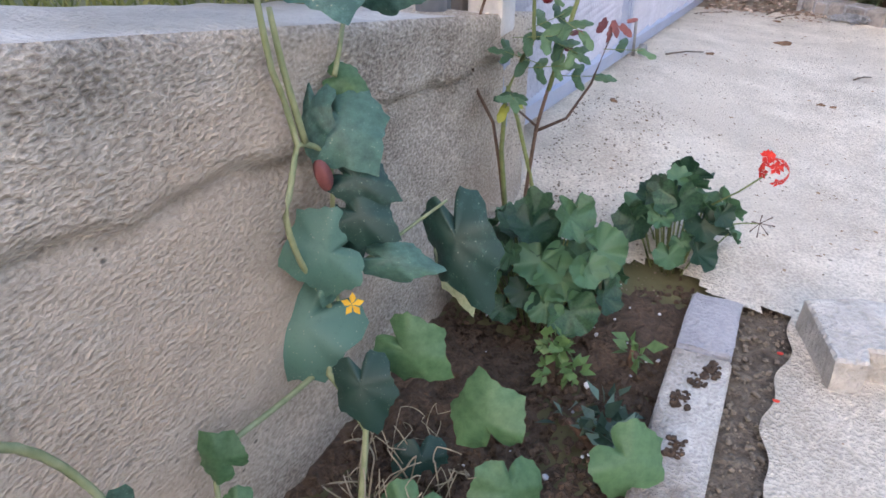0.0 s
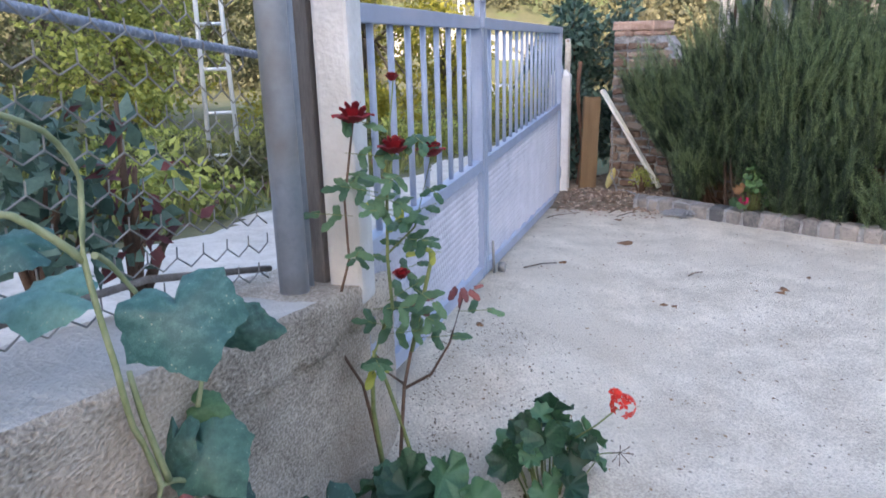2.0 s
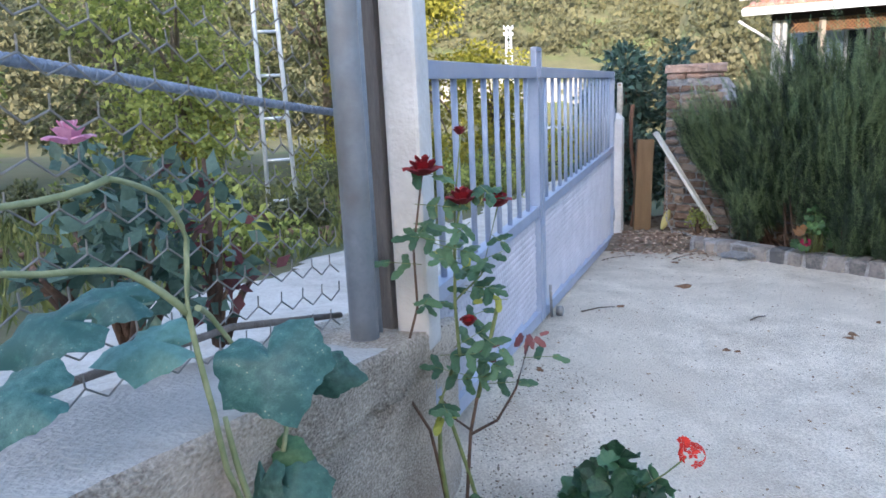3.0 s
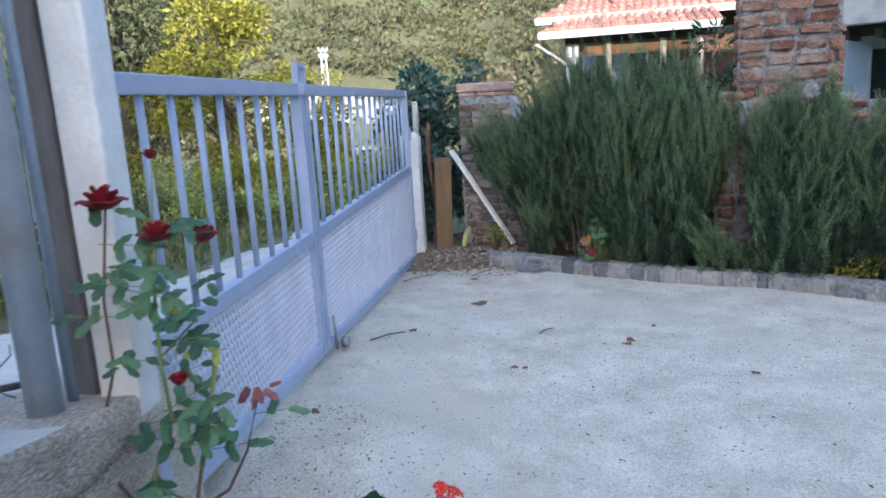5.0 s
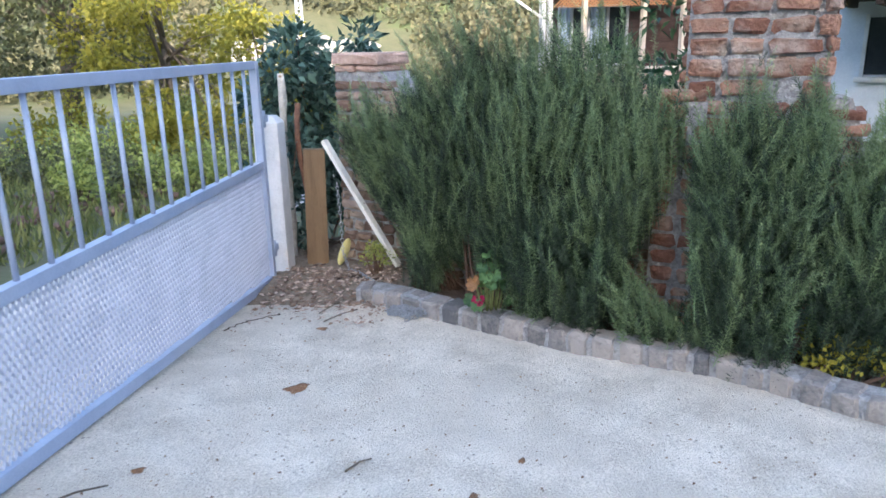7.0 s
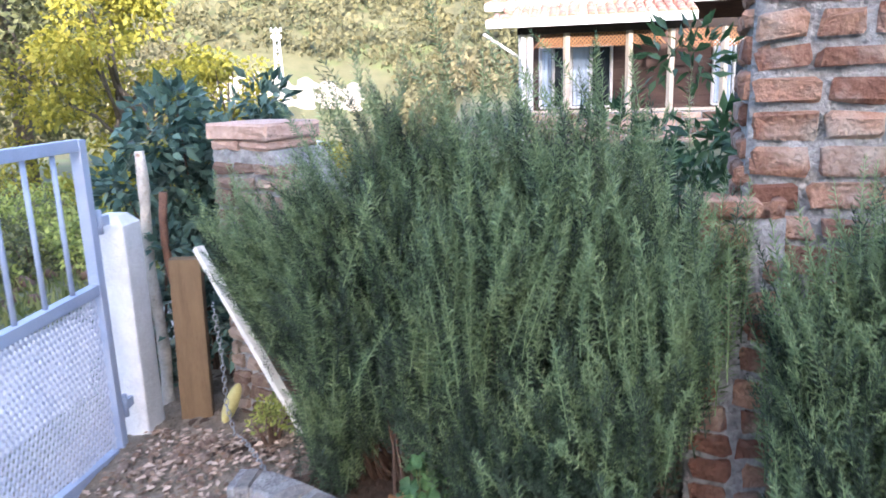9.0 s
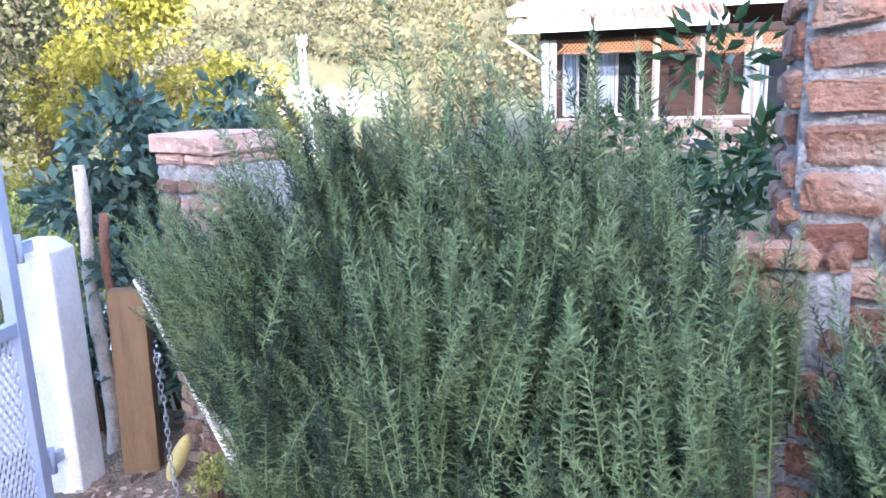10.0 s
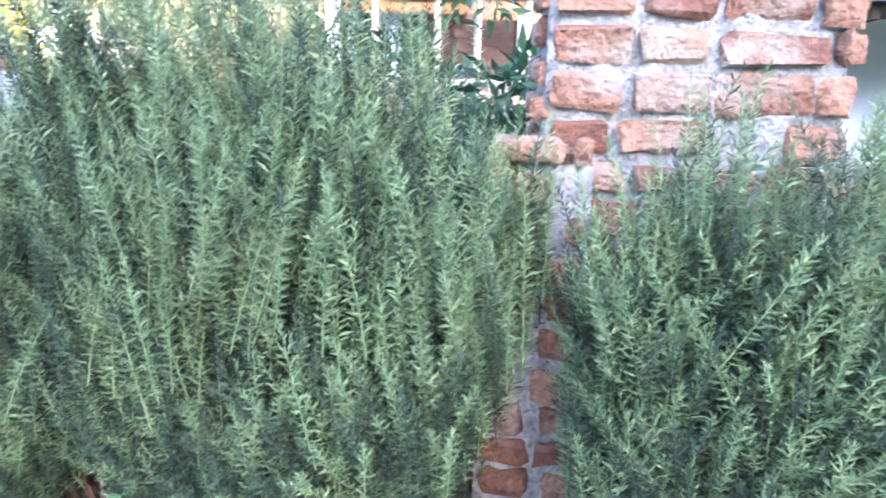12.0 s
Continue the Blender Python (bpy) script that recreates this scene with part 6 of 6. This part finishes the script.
    for dx, dz, ex, ez, w in ((0, 0.01, 0.012, -0.042, 0.8), (0.02, 0.0, 0.034, -0.030, 0.7), (-0.02, 0.012, -0.030, -0.026, 0.9), (0.035, 0.012, 0.030, 0.006, 0.6), (-0.005, 0.0, -0.012, -0.045, 0.5)):
        leaf_at(ROSE, 0, (0.423 + dx, 1.72, 0.735 + dz), (0.423 + dx + ex, 1.705 + 0.5 * dx, 0.735 + dz + ez), (0.5 - 20 * dx, -1, 0.3 + 10 * dz), M["rose_brown"], r, w, "wilted reddish leaf")


make_rose()


def make_geranium(name, label, at, rad, h, n, seed, size=(0.085, 0.16), rusty=0.0):
    rng = random.Random(seed)
    x, y, z = at
    g = thing(name, label, "plant", at, group="geraniums")
    for i in range(n):
        a = i * 2.399
        k = math.sqrt((i + 0.5) / n)
        hh = h * (0.22 + 0.78 * math.sqrt(max(0, 1 - k * k))) * rng.uniform(0.58, 1.12)
        c = Vector((x + rad * k * math.cos(a), y + rad * k * math.sin(a) * 0.8, z + hh))
        out = Vector((math.cos(a), math.sin(a), 0))
        nrm = (out * (0.25 + 0.6 * k) + Vector((0, -0.35, 0.75)) + Vector((rng.uniform(-0.5, 0.5), rng.uniform(-0.5, 0.5), 0))).normalized()
        t = (out + Vector((rng.uniform(-0.5, 0.5), rng.uniform(-0.5, 0.5), -0.4 * k))).normalized()
        t = (t - nrm * t.dot(nrm)).normalized()
        ln = rng.uniform(*size)
        leaf_at(GERAN, i, c - t * ln * 0.4, c + t * ln * 0.6, nrm, M["rusty_leaf"] if rng.random() < rusty else M["geran_pale" if rusty else "geran"], g, 1.12)
        bm = bmesh.new()
        b0 = Vector((x + 0.4 * (c.x - x), y + 0.4 * (c.y - y), z - 0.01))
        tube(bm, [b0, b0.lerp(c, 0.6) + Vector((0, 0, 0.02)), c - t * ln * 0.1 - nrm * 0.005], [0.004, 0.003, 0.002], 5)
        part("leaf_stalk", bm, M["stem"], g)
    return g


make_geranium("geranium", "bushy geranium with round ruffled green leaves in the bed", (0.25, 1.52, -0.01), 0.22, 0.30, 46, 3, (0.065, 0.13))
g2 = make_geranium("geranium", "geranium with ruffled green leaves and a scarlet flower head", (0.70, 1.76, -0.01), 0.165, 0.30, 30, 4, (0.06, 0.12))
g3 = make_geranium("geranium", "geranium with pale green and rusty leaves under the rosemary", (3.51, 4.93, 0.0), 0.14, 0.38, 34, 6, (0.06, 0.10), 0.14)
for k in range(10):
    a = k * 2.4
    p = Vector((3.38, 4.83, 0.15)) + Vector((math.cos(a), math.sin(a), 0.7 * math.sin(k * 1.7))) * 0.028
    bm = bmesh.new()
    bmesh.ops.create_cone(bm, segments=6, radius1=0.004, radius2=0.015, depth=0.012, cap_ends=False, matrix=Matrix.Translation(p) @ pose(0, 0, 0, 50 * math.sin(k), 50 * math.cos(k), 0))
    part("petals", bm, M["petal_magenta"], g3, "magenta flower")
bm = bmesh.new()
tube(bm, [(3.47, 4.90, 0.08), (3.42, 4.86, 0.13), (3.38, 4.83, 0.145)], 0.0028, 6)
part("flower_stalk", bm, M["stem"], g3)
bm = bmesh.new()
tube(bm, [(0.76, 1.70, 0.24), (0.81, 1.66, 0.30), (0.855, 1.62, 0.37)], 0.0028, 6)
part("flower_stalk", bm, M["stem"], g2)
rngf = random.Random(3)
for k in range(17):
    d = Vector((rngf.uniform(-1, 1), rngf.uniform(-1, 0.6), rngf.uniform(-0.5, 1))).normalized()
    p = Vector((0.870, 1.615, 0.378)) + d * 0.032
    if k > 13:
        p = Vector((0.845, 1.62, 0.418)) + d * 0.010
    bm = bmesh.new()
    a = d.orthogonal().normalized()
    b = d.cross(a)
    for q in range(5):
        t = 6.283 * q / 5
        e = a * math.cos(t) + b * math.sin(t)
        f_ = a * math.cos(t + 0.55) + b * math.sin(t + 0.55)
        h_ = a * math.cos(t - 0.55) + b * math.sin(t - 0.55)
        bm.faces.new([bm.verts.new(w) for w in (p, p + h_ * 0.012 + d * 0.004, p + e * 0.020 + d * 0.002, p + f_ * 0.012 + d * 0.004)])
    part("petals", bm, M["petal_scarlet"], g2, "scarlet flower")
for k in range(7):
    e = Vector((math.cos(k * 0.9), -0.5, math.sin(k * 0.9))).normalized()
    bm = bmesh.new()
    p = Vector((0.875, 1.63, 0.215))
    tube(bm, [p, p + e * 0.022, p + e * 0.04], [0.0012, 0.0012, 0.0022], 5)
    part("seed_stalk", bm, M["woody"], g2, "dry brown seed head")
bm = bmesh.new()
tube(bm, [(0.79, 1.70, 0.17), (0.84, 1.66, 0.20), (0.875, 1.63, 0.215)], 0.0022, 6)
part("flower_stalk", bm, M["stem"], g2)
make_shrub("weed", "small light green weed on bare soil", (0.25, 1.25), 0.09, 0.12, M["geran_pale"], 301, 90, 0.035, z0=0.0, clumps=6, stems=3)
make_shrub("weed", "small light green weed on bare soil", (0.46, 1.30), 0.05, 0.07, M["geran_pale"], 302, 14, 0.045, z0=0.0, clumps=3, stems=2)
make_shrub("weed", "low grey-green weed beside the kerb", (0.34, 1.02), 0.12, 0.05, M["ivy_leaf"], 303, 70, 0.05, z0=0.0, clumps=6, stems=2)
make_shrub("rose_shrub", "garden rose shoots with reddish-brown young leaves by the fence", (-0.42, 1.66), 0.20, 0.50, M["rose_brown"], 306, 46, 0.06, z0=0.86, clumps=9, stems=6)
pr = make_shrub("pink_rose", "pink garden rose behind the wire fence", (-0.72, 1.58), 0.12, 0.30, M["ivy_leaf"], 305, 60, 0.055, z0=0.98, clumps=6, stems=4, cat="plant")
rose_bloom(pr, (-0.56, 1.27, 1.385), 0.042, M["petal_pink"], 9, 0.2)


# ---- litter ----
def make_litter():
    rng = np.random.default_rng(50)
    def lay(name, label, n, srange, drange, zf, size, material, keep=None, cat="litter"):
        s, d = rng.uniform(*srange, n), rng.uniform(*drange, n)
        if keep is not None:
            ok = keep(s, d)
            s, d = s[ok], d[ok]
        px, py = G0.x + GU.x * s + GN.x * d, G0.y + GU.y * s + GN.y * d
        pos = np.stack([px, py, zf(s, d) + 0.008], 1)
        a = rng.uniform(0, 6.28, len(s))
        fwd = np.stack([np.cos(a), np.sin(a), rng.uniform(-0.05, 0.15, len(s))], 1)
        v, f = scatter(LEAF_V * [0.9, 1, 1.0], LEAF_F, frames_np(pos, fwd, 0.25, rng.uniform(*size, len(s)), rng))
        tagged(link(name, mesh_np(name, v, f), material), label, cat, kind="stuff")
    lay("leaf_litter", "thin scatter of dry leaf bits on the paving", 2300, (-4, 2.6), (0.1, 5), yard_z, (0.005, 0.024), M["litter"], lambda s, d: (s < kerb_s(d) - 0.1) & ((s > -1.6) | (d > 1.05)))
    lay("leaf_litter", "heap of dry brown leaves in the corner by the gate post", 900, (2.3, 3.5), (0.08, 1.0), lambda s, d: yard_z(s, d) + 0.07 * smooth(2.75, 3.05, s) + rng.uniform(0, 0.02, len(s)), (0.02, 0.06), M["litter_pale"], lambda s, d: s > 2.95 - 0.55 * rng.uniform(0, 1, len(s)) - 0.2 * d)
    def stones(name, label, n, srange, drange, zf, size, material, keep=None):
        s, d = rng.uniform(*srange, n), rng.uniform(*drange, n)
        if keep is not None:
            ok = keep(s, d)
            s, d = s[ok], d[ok]
        b = bmesh.new()
        bmesh.ops.create_icosphere(b, subdivisions=1, radius=0.5)
        for v in b.verts:
            v.co *= 0.8 + 0.4 * random.Random(v.index).random()
            v.co.z *= 0.6
        tv = np.array([v.co[:] for v in b.verts])
        tf = np.array([[v.index for v in f.verts] for f in b.faces])
        b.free()
        px, py = G0.x + GU.x * s + GN.x * d, G0.y + GU.y * s + GN.y * d
        sz = rng.uniform(size[0], size[1], len(s)) * rng.uniform(0.5, 1, len(s))
        pos = np.stack([px, py, zf(s, d) + sz * 0.15], 1)
        fwd = rng.normal(size=(len(s), 3)) * [1, 1, 0.3]
        v, f = scatter(tv, tf, frames_np(pos, fwd, 0.4, sz, rng))
        tagged(link(name, mesh_np(name, v, f), material), label, "gravel", kind="stuff")
    stones("soil_clods", "small clods of dark soil in the bed", 2600, (-3.6, -1.7), (0.06, 0.66), lambda s, d: 0.0 * s - 0.012, (0.008, 0.035), M["soil"])
    stones("gravel", "loose pale grit along the foot of the gate", 1300, (-1.9, -0.6), (0.02, 0.6), lambda s, d: yard_z(s, d) + 0.004, (0.003, 0.013), M["dirt"], lambda s, d: rng.uniform(0, 1, len(s)) > d * 1.2)
    stones("gravel", "small pale stones lying on the soil of the bed", 45, (-3.5, -1.75), (0.1, 0.64), lambda s, d: 0.0 * s + 0.004, (0.006, 0.02), M["chips"])
    stones("gravel", "grey grit between kerb and paving", 900, (-3.4, -1.7), (0.80, 1.02), lambda s, d: 0.0 * s - 0.008, (0.005, 0.024), M["dirt"])
    stones("gravel", "fine grit scattered on the paving", 4200, (-4, 2.8), (0.05, 4.5), lambda s, d: yard_z(s, d) + 0.003, (0.003, 0.011), M["dirt"], lambda s, d: (s < kerb_s(d) - 0.05) & ((s > -1.6) | (d > 1.0)))
    stones("rubble", "broken stones and red brick rubble on the bank", 260, (0, 9), (-6, -3), lambda s, d: road_z(s), (0.06, 0.28), M["stone"])
    stones("rubble", "small stones and broken tile in the corner by the gate post", 320, (2.75, 3.5), (0.1, 1.0), lambda s, d: yard_z(s, d) + 0.072 * smooth(2.75, 3.05, s), (0.015, 0.075), M["stone"], lambda s, d: s > 2.85 - 0.2 * d)
    stones("soil_clods", "crumbs of dark soil lying on the kerb", 26, (-2.255, -2.195), (0.722, 0.758), lambda s, d: 0.0 * s + 0.036, (0.010, 0.026), M["soil"])
    stones("soil_clods", "crumbs of dark soil lying on the kerb", 26, (-2.339, -2.279), (0.697, 0.733), lambda s, d: 0.0 * s + 0.036, (0.010, 0.026), M["soil"])
    stones("soil_clods", "crumbs of dark soil lying on the kerb", 26, (-2.496, -2.436), (0.712, 0.748), lambda s, d: 0.0 * s + 0.036, (0.010, 0.026), M["soil"])
    stones("soil_clods", "crumbs of dark soil lying on the kerb", 26, (-2.204, -2.144), (0.747, 0.783), lambda s, d: 0.0 * s + 0.036, (0.010, 0.026), M["soil"])
    for x, y in ((0.85, 1.319), (0.765, 1.143)):
        b = bmesh.new()
        bmesh.ops.create_icosphere(b, subdivisions=2, radius=0.009)
        for v in b.verts:
            v.co = Vector((v.co.x, v.co.y * 0.7, v.co.z * 0.35 + 3 * v.co.x * v.co.x * 4))
        bmesh.ops.transform(b, matrix=pose(x, y, 0.004, 10, 0, 200 * x), verts=b.verts[:])
        tagged(part("petal", b, M["petal_scarlet"], smooth=True), "fallen scarlet petal on the dirt by the kerb", "petal")
    b = bmesh.new()
    bmesh.ops.create_icosphere(b, subdivisions=3, radius=0.1)
    for v in b.verts:
        v.co = Vector((v.co.x * 1.1, v.co.y * 0.8, v.co.z * 0.7)) * (1 + 0.35 * noise.noise(v.co * 9))
    bmesh.ops.transform(b, matrix=pose(3.84, 4.82, 0.12, 8, 5, 30), verts=b.verts[:])
    tagged(part("rock", b, M["kerb_grey"], smooth=True), "dark grey rounded rock under the rosemary", "rock")
    for s, d, a, l in ((0.28, 0.18, 10, 0.22), (2.62, 0.55, 40, 0.35), (2.45, 0.62, 25, 0.28), (0.75, 1.12, 20, 0.13)):
        b = bmesh.new()
        p = gp(s, d, float(yard_z(s, d)) + 0.010)
        e = Vector((math.cos(radians(a)), math.sin(radians(a)), 0))
        tube(b, [p, p + e * l * 0.5 + Vector((0.01, 0.015, 0.004)), p + e * l], [0.005, 0.004, 0.003], 6)
        tagged(part("twig", b, M["bark"]), "dry twig lying on the paving", "twig")
    # a crack filled with dark soil
    ctl = ((2.22, 0.05), (2.44, 0.13), (2.61, 0.31))
    rk = random.Random(5)
    v, f = [], []
    for (s0, d0), (s1, d1) in zip(ctl, ctl[1:]):
        for k in range(14):
            t = k / 14
            s, d = s0 + (s1 - s0) * t + rk.uniform(-0.012, 0.012), d0 + (d1 - d0) * t + rk.uniform(-0.012, 0.012)
            w = rk.uniform(0.003, 0.011)
            v += [gp(s, d - w, float(yard_z(s, d)) + 0.009), gp(s, d, float(yard_z(s, d)) + 0.013), gp(s, d + w, float(yard_z(s, d)) + 0.009)]
    for k in range(len(v) // 3 - 1):
        f += [(3 * k, 3 * k + 1, 3 * k + 4, 3 * k + 3), (3 * k + 1, 3 * k + 2, 3 * k + 5, 3 * k + 4)]
    tagged(link("crack", mesh_np("crack", v, f), M["soil"]), "jagged crack in the paving filled with dark soil", "crack")
    # curled dry leaves
    for s, d, l, q in ((1.41, 0.69, 0.13, 20), (0.56, 1.64, 0.075, 70), (0.19, 0.98, 0.05, 200), (0.56, 0.36, 0.05, 10), (0.04, 2.17, 0.05, 120), (0.85, 1.81, 0.04, 40), (0.52, 1.63, 0.06, 160), (-0.73, 0.15, 0.05, 80), (2.32, 0.67, 0.07, 150), (0.16, 1.01, 0.035, 10)):
        p = gp(s, d, float(yard_z(s, d)) + 0.012)
        e = Vector((math.cos(radians(q)), math.sin(radians(q)), 0.1))
        ob = leaf_at(CUKE, 1, p, p + e * l, (0.1, -0.1, 1), M["litter"], None, 0.7)
        ob.name = "dry_leaf"
        tagged(ob, "curled dry brown leaf on the paving", "leaf")


make_litter()
